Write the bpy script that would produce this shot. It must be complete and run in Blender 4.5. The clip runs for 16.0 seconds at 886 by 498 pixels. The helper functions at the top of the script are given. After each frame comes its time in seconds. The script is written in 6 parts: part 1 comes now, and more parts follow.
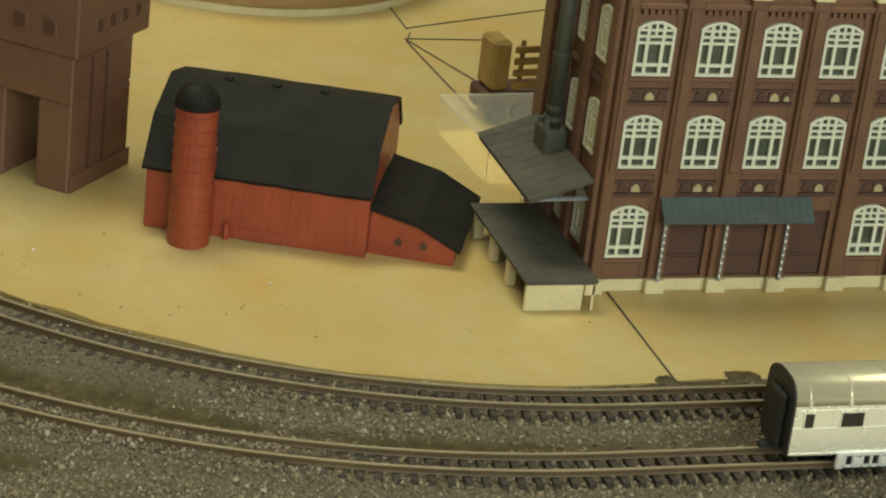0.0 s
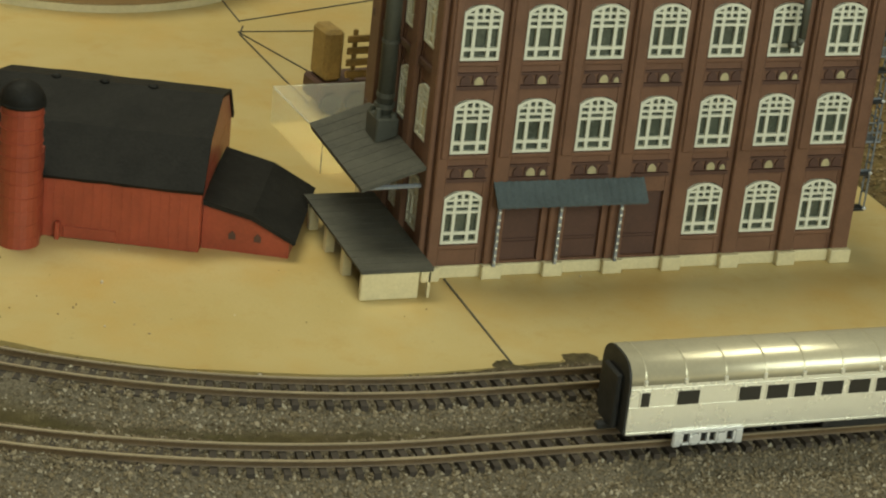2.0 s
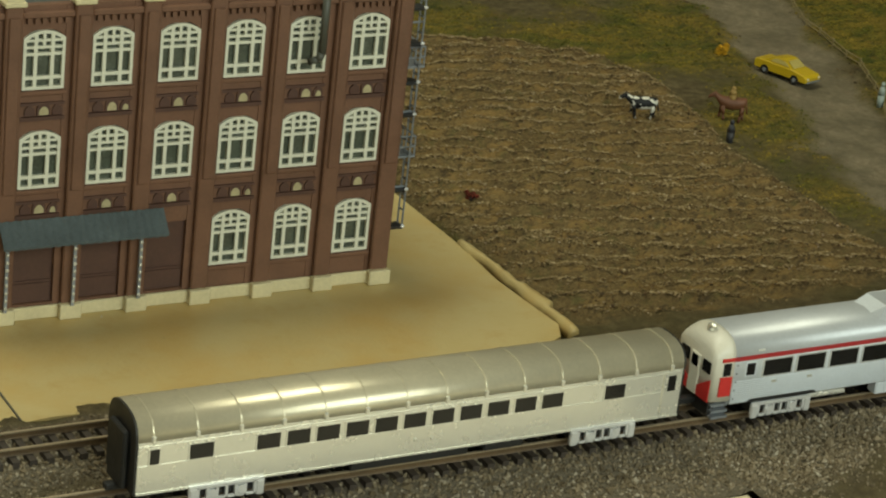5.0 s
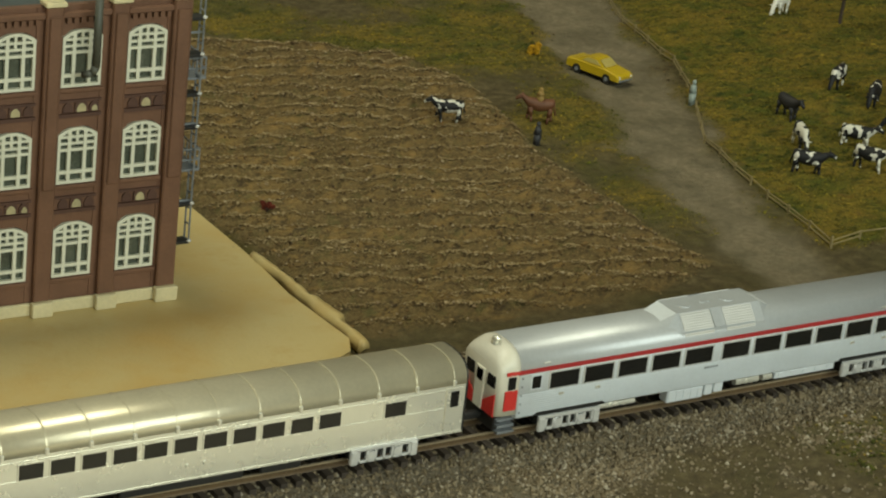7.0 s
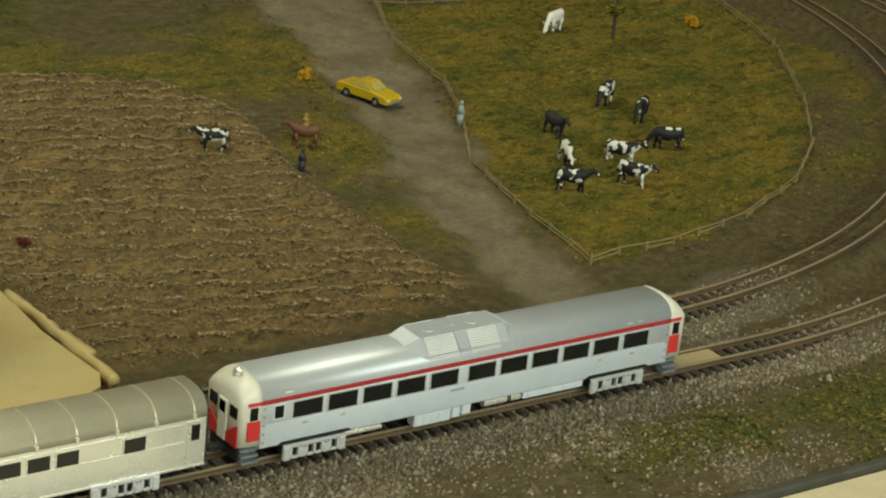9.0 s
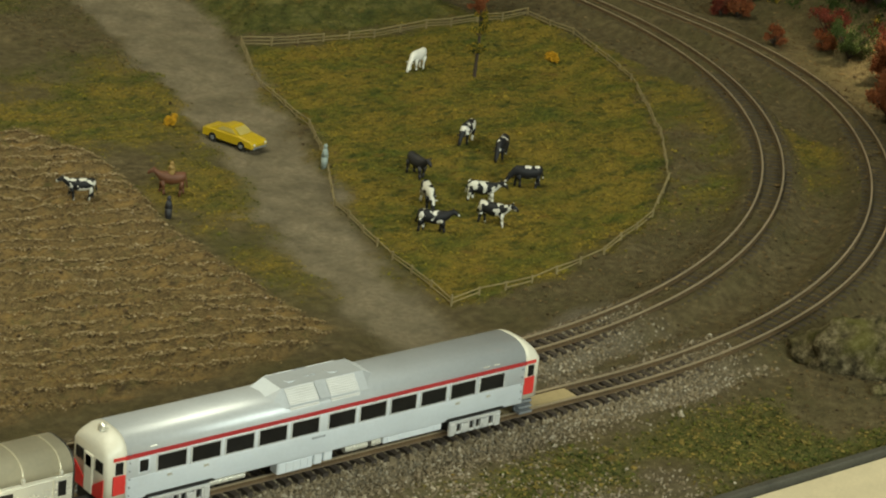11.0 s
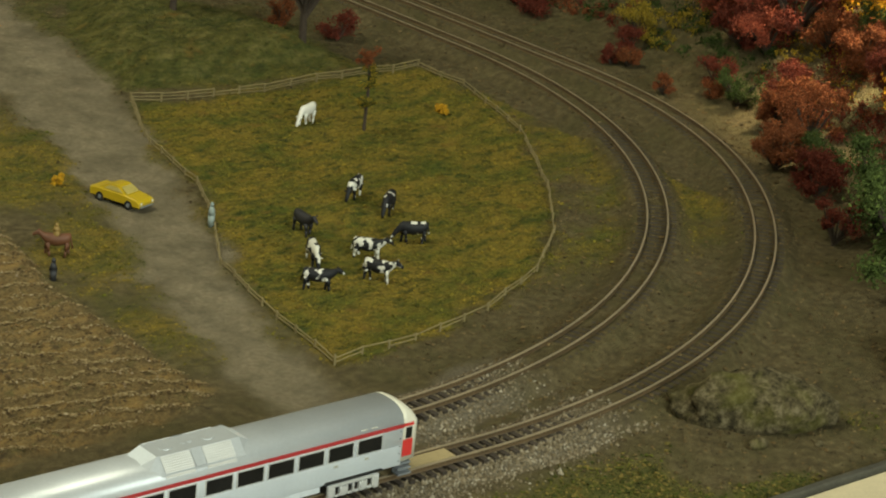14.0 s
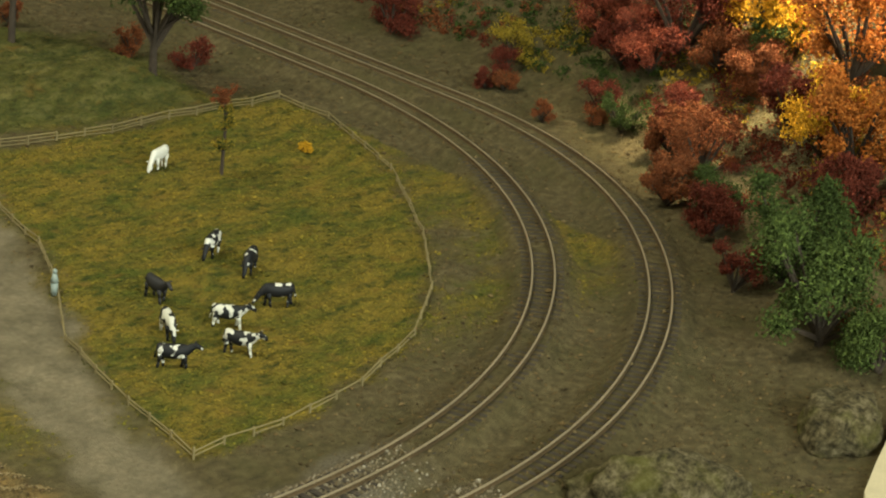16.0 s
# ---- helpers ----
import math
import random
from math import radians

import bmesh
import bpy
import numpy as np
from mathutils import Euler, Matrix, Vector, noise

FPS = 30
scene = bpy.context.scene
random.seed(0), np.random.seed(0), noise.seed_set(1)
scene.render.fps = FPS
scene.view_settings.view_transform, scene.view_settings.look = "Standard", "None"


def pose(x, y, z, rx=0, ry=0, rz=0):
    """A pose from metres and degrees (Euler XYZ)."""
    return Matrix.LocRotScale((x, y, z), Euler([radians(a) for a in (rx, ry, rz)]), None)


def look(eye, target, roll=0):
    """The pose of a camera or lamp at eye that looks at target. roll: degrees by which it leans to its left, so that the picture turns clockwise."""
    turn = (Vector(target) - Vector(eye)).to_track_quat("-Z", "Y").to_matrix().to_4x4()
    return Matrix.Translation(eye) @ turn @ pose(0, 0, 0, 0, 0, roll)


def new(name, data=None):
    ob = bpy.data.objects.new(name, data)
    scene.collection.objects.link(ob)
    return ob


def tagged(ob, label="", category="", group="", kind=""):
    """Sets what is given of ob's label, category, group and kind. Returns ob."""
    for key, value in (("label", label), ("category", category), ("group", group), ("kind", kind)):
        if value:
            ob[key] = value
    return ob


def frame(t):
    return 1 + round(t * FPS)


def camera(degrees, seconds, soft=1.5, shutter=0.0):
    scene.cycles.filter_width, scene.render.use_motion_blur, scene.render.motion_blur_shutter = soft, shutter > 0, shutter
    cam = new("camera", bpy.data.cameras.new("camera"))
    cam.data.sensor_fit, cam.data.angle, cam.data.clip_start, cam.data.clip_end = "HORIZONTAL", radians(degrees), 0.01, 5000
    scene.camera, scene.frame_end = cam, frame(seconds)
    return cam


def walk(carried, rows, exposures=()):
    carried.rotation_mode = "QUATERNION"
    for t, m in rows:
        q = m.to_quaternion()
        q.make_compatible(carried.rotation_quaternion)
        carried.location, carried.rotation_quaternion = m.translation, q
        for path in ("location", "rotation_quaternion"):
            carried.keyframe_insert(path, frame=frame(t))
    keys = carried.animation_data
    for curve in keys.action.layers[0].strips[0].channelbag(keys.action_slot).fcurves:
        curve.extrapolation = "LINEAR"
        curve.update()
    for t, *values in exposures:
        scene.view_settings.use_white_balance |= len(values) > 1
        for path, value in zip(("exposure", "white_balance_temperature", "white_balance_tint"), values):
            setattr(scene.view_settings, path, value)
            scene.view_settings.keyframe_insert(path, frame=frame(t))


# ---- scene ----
AMBIENT, LAMP_TOP, LAMP_WIN, LAMP_SPOT = 0.12, 16.5, 34.0, 56.0
EXPO = [(0, -0.1), (2, -0.2), (4, -0.30), (6.5, -0.26), (9, -0.02), (11.5, 0.11), (14.5, 0.10), (16, 0.51)]
cam = camera(20.494, 16.0, soft=2.1)
walk(cam, [
    (0, look((-0.26738, -0.65047, 0.30634), (0.02111, 0.22315, -0.08553), 6.863)),
    (0.5, look((-0.26888, -0.65158, 0.30653), (0.03772, 0.21782, -0.08095), 7.479)),
    (1, look((-0.26700, -0.65074, 0.30666), (0.05434, 0.21340, -0.08063), 7.314)),
    (1.5, look((-0.26625, -0.64984, 0.30679), (0.06650, 0.20853, -0.08371), 7.127)),
    (2, look((-0.25806, -0.64994, 0.30380), (0.08371, 0.20618, -0.08382), 6.348)),
    (2.5, look((-0.24464, -0.65126, 0.30201), (0.14470, 0.18938, -0.07447), 6.389)),
    (3, look((-0.23204, -0.64460, 0.30201), (0.15826, 0.19432, -0.07729), 6.427)),
    (3.5, look((-0.22666, -0.64102, 0.30343), (0.17670, 0.19077, -0.07795), 6.270)),
    (4, look((-0.22137, -0.63269, 0.30282), (0.20877, 0.18504, -0.07968), 6.491)),
    (4.2, look((-0.21906, -0.63054, 0.30251), (0.22139, 0.18241, -0.07844), 6.546)),
    (6.3, look((-0.18525, -0.60996, 0.31071), (0.31383, 0.16826, -0.07046), 6.940)),
    (6.5, look((-0.18270, -0.61195, 0.31151), (0.31568, 0.16684, -0.06941), 7.025)),
    (7, look((-0.17369, -0.61987, 0.30806), (0.34185, 0.14918, -0.06981), 6.656)),
    (7.5, look((-0.16156, -0.62147, 0.30976), (0.37924, 0.13164, -0.06489), 6.527)),
    (8, look((-0.15966, -0.62756, 0.31666), (0.39730, 0.11471, -0.05594), 6.426)),
    (8.5, look((-0.15738, -0.63049, 0.31724), (0.40118, 0.11320, -0.05008), 6.423)),
    (9, look((-0.14883, -0.63769, 0.31639), (0.41791, 0.10021, -0.05009), 6.112)),
    (9.2, look((-0.14801, -0.64120, 0.31580), (0.43246, 0.08710, -0.04840), 6.362)),
    (11.3, look((-0.15235, -0.65627, 0.33978), (0.45503, 0.05372, -0.01661), 6.108)),
    (11.5, look((-0.15218, -0.65698, 0.34076), (0.46126, 0.04971, -0.01175), 6.618)),
    (12, look((-0.15377, -0.66326, 0.34554), (0.46578, 0.03991, -0.00334), 5.984)),
    (12.5, look((-0.14804, -0.66958, 0.34842), (0.48104, 0.02480, -0.00100), 6.000)),
    (13, look((-0.14040, -0.66936, 0.34937), (0.48953, 0.02380, -0.00093), 5.713)),
    (13.5, look((-0.14295, -0.66727, 0.34967), (0.49036, 0.02467, 0.00306), 5.707)),
    (14, look((-0.14300, -0.66566, 0.35126), (0.48641, 0.03067, 0.00634), 5.764)),
    (14.5, look((-0.13652, -0.66557, 0.35360), (0.49448, 0.02870, 0.00744), 5.853)),
    (15, look((-0.13029, -0.65195, 0.35373), (0.50645, 0.03530, 0.00408), 5.807)),
    (15.5, look((-0.10889, -0.62169, 0.35349), (0.54388, 0.04901, 0.00128), 5.531)),
    (16, look((-0.08128, -0.59440, 0.35278), (0.58568, 0.06308, 0.00222), 5.350)),
], exposures=EXPO)

# ---------------- light ----------------
world = bpy.data.worlds.new("room_light")
scene.world = world
world.use_nodes = True
world.node_tree.nodes["Background"].inputs[0].default_value = (1.0, 0.93, 0.80, 1)
world.node_tree.nodes["Background"].inputs[1].default_value = AMBIENT


def area_lamp(name, eye, target, sx, sy, watts, colour):
    data = bpy.data.lights.new(name, "AREA")
    data.shape, data.size, data.size_y, data.energy, data.color = "RECTANGLE", sx, sy, watts, colour
    ob = new(name, data)
    ob.matrix_world = look(eye, target)
    return ob


area_lamp("ceiling_lamp", (-0.28, 0.42, 1.38), (-0.28, 0.42, 0), 0.9, 0.5, LAMP_TOP, (0.95, 0.95, 0.72))
area_lamp("window_lamp", (0.15, -1.75, 0.85), (0.2, 0.0, 0.0), 1.8, 0.9, LAMP_WIN, (0.90, 1.0, 0.88))
spot = bpy.data.lights.new("spot_lamp", "SPOT")
spot.energy, spot.color, spot.spot_size, spot.spot_blend, spot.shadow_soft_size = LAMP_SPOT, (1.0, 0.84, 0.52), radians(30), 0.8, 0.03
new("spot_lamp", spot).matrix_world = look((0.94, 0.03, 0.52), (0.880, 0.052, 0.14))


# ---------------- materials ----------------
class Nodes:
    """A small helper round one node material."""

    def __init__(self, name, rough=0.6, metal=0.0, spec=0.5):
        self.mat = bpy.data.materials.new(name)
        self.mat.use_nodes = True
        self.tree = self.mat.node_tree
        self.bsdf = self.tree.nodes["Principled BSDF"]
        self.bsdf.inputs["Roughness"].default_value = rough
        self.bsdf.inputs["Metallic"].default_value = metal
        self.bsdf.inputs["Specular IOR Level"].default_value = spec
        self.co = self.tree.nodes.new("ShaderNodeNewGeometry").outputs["Position"]

    def link(self, a, b):
        self.tree.links.new(a, b)

    def noise(self, scale, detail=4, rough=0.6, stretch=None, co=None):
        n = self.tree.nodes.new("ShaderNodeTexNoise")
        n.inputs["Scale"].default_value, n.inputs["Detail"].default_value, n.inputs["Roughness"].default_value = scale, detail, rough
        src = co or self.co
        if stretch:
            m = self.tree.nodes.new("ShaderNodeMapping")
            m.inputs["Scale"].default_value = stretch
            self.link(src, m.inputs[0])
            src = m.outputs[0]
        self.link(src, n.inputs["Vector"])
        return n.outputs["Fac"]

    def ramp(self, fac, stops):
        r = self.tree.nodes.new("ShaderNodeValToRGB")
        e = r.color_ramp.elements
        while len(e) < len(stops):
            e.new(0.5)
        for k, (p, c) in enumerate(stops):
            e[k].position, e[k].color = p, (*c, 1)
        self.link(fac, r.inputs[0])
        return r.outputs[0]

    def mix(self, fac, a, b, mode="MIX"):
        m = self.tree.nodes.new("ShaderNodeMix")
        m.data_type, m.blend_type = "RGBA", mode
        for sock, v in ((m.inputs[0], fac), (m.inputs[6], a), (m.inputs[7], b)):
            if isinstance(v, (int, float)):
                sock.default_value = v
            elif isinstance(v, tuple):
                sock.default_value = (*v, 1)
            else:
                self.link(v, sock)
        return m.outputs[2]

    def maths(self, op, a, b=0.0):
        m = self.tree.nodes.new("ShaderNodeMath")
        m.operation = op
        for sock, v in ((m.inputs[0], a), (m.inputs[1], b)):
            if isinstance(v, (int, float)):
                sock.default_value = v
            else:
                self.link(v, sock)
        return m.outputs[0]

    def attribute(self, name):
        a = self.tree.nodes.new("ShaderNodeAttribute")
        a.attribute_name = name
        s = self.tree.nodes.new("ShaderNodeSeparateColor")
        self.link(a.outputs["Color"], s.inputs[0])
        return s.outputs[0], s.outputs[1], s.outputs[2], a.outputs["Alpha"]

    def island(self):
        return self.tree.nodes.new("ShaderNodeNewGeometry").outputs["Random Per Island"]

    def colour(self, c):
        if isinstance(c, tuple):
            self.bsdf.inputs["Base Color"].default_value = (*c, 1)
        else:
            self.link(c, self.bsdf.inputs["Base Color"])

    def rough(self, r):
        self.link(r, self.bsdf.inputs["Roughness"])

    def bump(self, height, metres, strength=1.0):
        b = self.tree.nodes.new("ShaderNodeBump")
        b.inputs["Strength"].default_value, b.inputs["Distance"].default_value = strength, metres
        self.link(height, b.inputs["Height"])
        self.link(b.outputs[0], self.bsdf.inputs["Normal"])


def turf_colour(n, grain):
    """Dry model turf: green and ochre in drifts, with dark tufts. grain: a random value at leaf size."""
    green = n.ramp(grain, [(0.2, (0.044, 0.058, 0.007)), (0.5, (0.086, 0.098, 0.011)), (0.8, (0.140, 0.138, 0.018))])
    ochre = n.ramp(grain, [(0.2, (0.122, 0.094, 0.013)), (0.5, (0.210, 0.150, 0.020)), (0.8, (0.315, 0.218, 0.029))])
    c = n.mix(n.ramp(n.noise(34, 5, 0.7, (0.8, 1.5, 1)), [(0.35, (0, 0, 0)), (0.58, (1, 1, 1))]), green, ochre)
    c = n.mix(n.ramp(n.noise(130, 4, 0.7, (0.7, 1.4, 1)), [(0.53, (0, 0, 0)), (0.66, (0.85, 0.85, 0.85))]), c, (0.038, 0.052, 0.008))
    # rougher, darker grass on the bank beyond the fence
    y = n.tree.nodes.new("ShaderNodeSeparateXYZ")
    n.link(n.co, y.inputs[0])
    bank = n.ramp(n.maths("ADD", y.outputs[1], n.maths("MULTIPLY", n.noise(40, 3), 0.06)), [(0.285, (0, 0, 0)), (0.31, (0.75, 0.75, 0.75))])
    c = n.mix(bank, c, n.ramp(n.noise(95, 4, 0.7, (0.7, 1.3, 1)), [(0.34, (0.022, 0.028, 0.007)), (0.5, (0.072, 0.080, 0.018)), (0.66, (0.19, 0.165, 0.058))]))
    c = n.mix(n.maths("MULTIPLY", bank, 0.30), c, n.ramp(grain, [(0.1, (0.022, 0.028, 0.007)), (0.6, (0.085, 0.088, 0.020)), (1.0, (0.20, 0.165, 0.060))]))
    near = n.ramp(n.maths("ADD", y.outputs[1], 0.5), [(0.375, (0.75, 0.75, 0.75)), (0.395, (0, 0, 0))])
    c = n.mix(near, c, n.ramp(grain, [(0.1, (0.028, 0.036, 0.008)), (0.45, (0.075, 0.090, 0.016)), (0.75, (0.13, 0.105, 0.035)), (1.0, (0.24, 0.17, 0.05))]))
    c = n.mix(0.8, c, n.ramp(n.noise(240, 5, 0.75, (0.75, 1.35, 1)), [(0.36, (0.42, 0.46, 0.42)), (0.52, (0.95, 0.95, 0.95)), (0.66, (1.0, 1.0, 1.0))]), "MULTIPLY")
    return n.mix(n.ramp(n.noise(75, 3, 0.6), [(0.60, (0, 0, 0)), (0.74, (0.6, 0.6, 0.6))]), c, (0.20, 0.115, 0.022))


def shade(c, k):
    return tuple(min(1.0, v * k) for v in c)


def plain(name, c, rough=0.55, metal=0.0, fine=900, coarse=90, vary=0.22, relief=0.00008, spec=0.5, smears=0.25):
    """Paint or moulded plastic with grain and slow variation at two scales."""
    n = Nodes(name, rough, metal, spec)
    a = n.ramp(n.noise(coarse, 5), [(0.3, shade(c, 1 - vary)), (0.7, shade(c, 1 + vary))])
    f = n.noise(fine, 3)
    n.colour(n.mix(0.35, a, n.ramp(f, [(0.3, shade(c, 1 - 1.6 * vary)), (0.75, shade(c, 1 + 1.2 * vary))])))
    n.rough(n.maths("ADD", n.maths("MULTIPLY", n.noise(coarse * 3, 3), smears), rough - smears / 2))
    n.bump(f, relief)
    return n.mat


M_BRICK = plain("brown_plastic", (0.155, 0.077, 0.045), 0.5, vary=0.2, spec=0.4)
M_BRICK_DARK = plain("dark_brown_plastic", (0.078, 0.036, 0.024), 0.55, vary=0.2)
M_TOWER = plain("brown_tower_plastic", (0.15, 0.072, 0.045), 0.42, vary=0.15)
M_CREAM = plain("cream_plastic", (0.62, 0.54, 0.32), 0.5, vary=0.14)
M_TYMPANUM = plain("dull_cream_plastic", (0.40, 0.34, 0.19), 0.55, vary=0.3)
M_FRAME = plain("white_window_plastic", (0.64, 0.63, 0.50), 0.45, vary=0.06)
M_PANE = plain("dusty_dark_pane", (0.075, 0.085, 0.062), 0.25, vary=0.45, coarse=130)
M_SLATE = plain("slate_grey_plastic", (0.062, 0.080, 0.082), 0.65, vary=0.3, relief=0.0003)
M_DECK = plain("weathered_deck", (0.064, 0.060, 0.044), 0.7, vary=0.35, relief=0.0002)
M_BARN = plain("barn_red_paint", (0.29, 0.055, 0.026), 0.4, vary=0.22)
M_ROOF = plain("black_roof_paint", (0.014, 0.013, 0.011), 0.62, vary=0.4, relief=0.0002, spec=0.15)
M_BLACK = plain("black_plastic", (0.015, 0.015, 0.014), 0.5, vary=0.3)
M_IRON = plain("dark_grey_iron", (0.24, 0.26, 0.28), 0.4, 0.3, vary=0.3)
M_STACK = plain("grey_green_stack", (0.07, 0.072, 0.055), 0.55, vary=0.25)
M_SILVER = plain("silver_paint", (0.71, 0.755, 0.79), 0.34, 0.2, vary=0.06, coarse=60, relief=0.000005, smears=0.08)
M_CHROME = plain("bright_plated_metal", (0.78, 0.76, 0.66), 0.27, 0.52, vary=0.05, coarse=60, relief=0.000003, smears=0.05)
M_CHROME_ROOF = plain("yellowed_plated_roof", (0.60, 0.55, 0.40), 0.30, 0.45, vary=0.10, coarse=60, relief=0.000004, smears=0.06)
M_CARROOF = plain("grey_roof_paint", (0.46, 0.485, 0.505), 0.36, 0.25, vary=0.08, coarse=60, relief=0.000005, smears=0.08)
M_WHITE = plain("ivory_paint", (0.68, 0.65, 0.54), 0.4, vary=0.05)
M_RED = plain("bright_red_paint", (0.56, 0.035, 0.03), 0.4, vary=0.08)
M_STRIPE = plain("dark_red_stripe", (0.38, 0.026, 0.028), 0.4, vary=0.1)
M_GLASS = plain("smoked_window", (0.012, 0.012, 0.012), 0.15, vary=0.3)
M_RAIL = plain("worn_rail", (0.58, 0.475, 0.32), 0.34, 0.6, vary=0.18, coarse=60, relief=0.00001, smears=0.10)
M_RAILWEB = plain("rusty_rail_web", (0.105, 0.066, 0.029), 0.6, 0.1, vary=0.35)
M_TIE = plain("black_tie", (0.045, 0.034, 0.024), 0.7, vary=0.4)
M_TRUCK = plain("bright_truck_plastic", (0.84, 0.85, 0.84), 0.22, 0.5, vary=0.12)
M_PLANK = plain("tan_crossing_plank", (0.36, 0.28, 0.14), 0.7, vary=0.2)
M_WOODBASE = plain("pale_wooden_edge", (0.60, 0.51, 0.33), 0.6, vary=0.12)
M_FENCE = plain("dry_wood_fence", (0.23, 0.18, 0.078), 0.75, vary=0.25)
M_WALLPAINT = plain("room_wall_paint", (0.55, 0.50, 0.40), 0.8, fine=60, coarse=2, vary=0.05, relief=0.0005)
M_FLOOR = plain("room_floor", (0.22, 0.19, 0.15), 0.7, fine=40, coarse=2, vary=0.1, relief=0.0005)


# ---------------- mesh helpers ----------------
def part(name, bm, material, parent=None, label="", smooth=False):
    """Links a bmesh as one mesh object, under parent if there is one."""
    bmesh.ops.recalc_face_normals(bm, faces=bm.faces)
    me = bpy.data.meshes.new(name)
    bm.to_mesh(me)
    bm.free()
    me.materials.append(material)
    if smooth:
        for p in me.polygons:
            p.use_smooth = True
    ob = new(name, me)
    ob.parent = parent
    if label:
        tagged(ob, label)
    return ob


def share(ob, name, parent, x=0, y=0, z=0):
    """Another object on the same mesh, moved."""
    o = new(name, ob.data)
    o.parent = parent
    o.location = (x, y, z)
    return o


def thing(name, m, label, category, group="", kind=""):
    ob = new(name)
    ob.empty_display_size = 0.01
    ob.matrix_world = m
    return tagged(ob, label, category, group, kind)


def box(bm, x0, x1, y0, y1, z0, z1, bevel=0.0):
    r = bmesh.ops.create_cube(bm, size=1, matrix=Matrix.Translation(((x0 + x1) / 2, (y0 + y1) / 2, (z0 + z1) / 2)) @ Matrix.Diagonal((x1 - x0, y1 - y0, z1 - z0, 1)))
    if bevel:
        es = list({e for v in r["verts"] for e in v.link_edges})
        bmesh.ops.bevel(bm, geom=es, offset=bevel, segments=1, affect="EDGES")
    return bm


def rod(bm, a, b, r0, r1=None, n=8):
    """A tapered rod from a to b."""
    a, b = Vector(a), Vector(b)
    m = Matrix.Translation((a + b) / 2) @ (b - a).to_track_quat("Z", "Y").to_matrix().to_4x4()
    bmesh.ops.create_cone(bm, cap_ends=True, segments=n, radius1=r0, radius2=r0 if r1 is None else r1, depth=(b - a).length, matrix=m)
    return bm


def ball(bm, c, rx, ry, rz, u=10, v=7):
    bmesh.ops.create_uvsphere(bm, u_segments=u, v_segments=v, radius=1, matrix=Matrix.Translation(c) @ Matrix.Diagonal((rx, ry, rz, 1)))
    return bm


def prism(bm, outline, axis, a, b):
    """Extrudes a 2D outline along an axis ('x': outline is y,z; 'y': x,z; 'z': x,y)."""
    put = {"x": lambda p, k: (k, p[0], p[1]), "y": lambda p, k: (p[0], k, p[1]), "z": lambda p, k: (p[0], p[1], k)}[axis]
    lo, hi = [bm.verts.new(put(p, a)) for p in outline], [bm.verts.new(put(p, b)) for p in outline]
    bm.faces.new(lo), bm.faces.new(hi[::-1])
    for k in range(len(outline)):
        j = (k + 1) % len(outline)
        bm.faces.new((lo[k], lo[j], hi[j], hi[k]))
    return bm


def loft(bm, rings, caps=True):
    """Skins a row of equal rings of points."""
    vs = [[bm.verts.new(p) for p in ring] for ring in rings]
    n = len(vs[0])
    for r0, r1 in zip(vs, vs[1:]):
        for k in range(n):
            bm.faces.new((r0[k], r0[(k + 1) % n], r1[(k + 1) % n], r1[k]))
    if caps:
        bm.faces.new(vs[0]), bm.faces.new(vs[-1][::-1])
    return bm


def from_arrays(name, verts, faces, material):
    me = bpy.data.meshes.new(name)
    me.from_pydata(verts, [], faces)
    me.materials.append(material)
    return new(name, me)


# ---------------- the room round the layout ----------------
def room():
    for name, b in (("wall_north", (-2.6, 2.8, 1.9, 2.0, -1.0, 1.5)), ("wall_south", (-2.6, 2.8, -2.1, -2.0, -1.0, 1.5)),
                    ("wall_west", (-2.6, -2.5, -2.0, 1.9, -1.0, 1.5)), ("wall_east", (2.7, 2.8, -2.0, 1.9, -1.0, 1.5))):
        tagged(part(name, box(bmesh.new(), *b), M_WALLPAINT), "plain painted wall of the room", "wall", kind="structure")
    tagged(part("ceiling", box(bmesh.new(), -2.6, 2.8, -2.1, 2.0, 1.5, 1.6), M_WALLPAINT), "plain painted ceiling of the room", "ceiling", kind="structure")
    tagged(part("floor", box(bmesh.new(), -2.6, 2.8, -2.1, 2.0, -1.1, -1.0), M_FLOOR), "plain dark floor of the room", "floor", kind="structure")


room()

# ---------------- the tracks' lines ----------------
GAUGE = 0.009
RAIL_TOP = 0.006


def arc(cx, cy, r, a0, a1, step=0.004):
    n = max(2, int(abs(a1 - a0) * r / step))
    return [(cx + r * math.cos(a0 + (a1 - a0) * k / n), cy + r * math.sin(a0 + (a1 - a0) * k / n)) for k in range(n + 1)]


def straight(a, b, step=0.004):
    n = max(1, int(math.dist(a, b) / step))
    return [(a[0] + (b[0] - a[0]) * k / n, a[1] + (b[1] - a[1]) * k / n) for k in range(n + 1)]


H = math.pi / 2
OUTER = arc(-0.038, 0.1615, 0.280, -2 * H, -H) + straight((-0.038, -0.1185), (0.375, -0.1185))[1:] + arc(0.375, 0.250, 0.3685, -H, radians(-34.2))[1:] + arc(0.4357, 0.2088, 0.295, radians(-34.2), 0)[1:] + straight((0.7307, 0.2088), (0.7307, 0.95))[1:]
INNER = arc(-0.020, 0.1655, 0.248, -2 * H, -H) + straight((-0.020, -0.0825), (0.354, -0.0825))[1:] + arc(0.354, 0.264, 0.3465, -H, 0)[1:] + straight((0.7005, 0.264), (0.7005, 0.95))[1:]

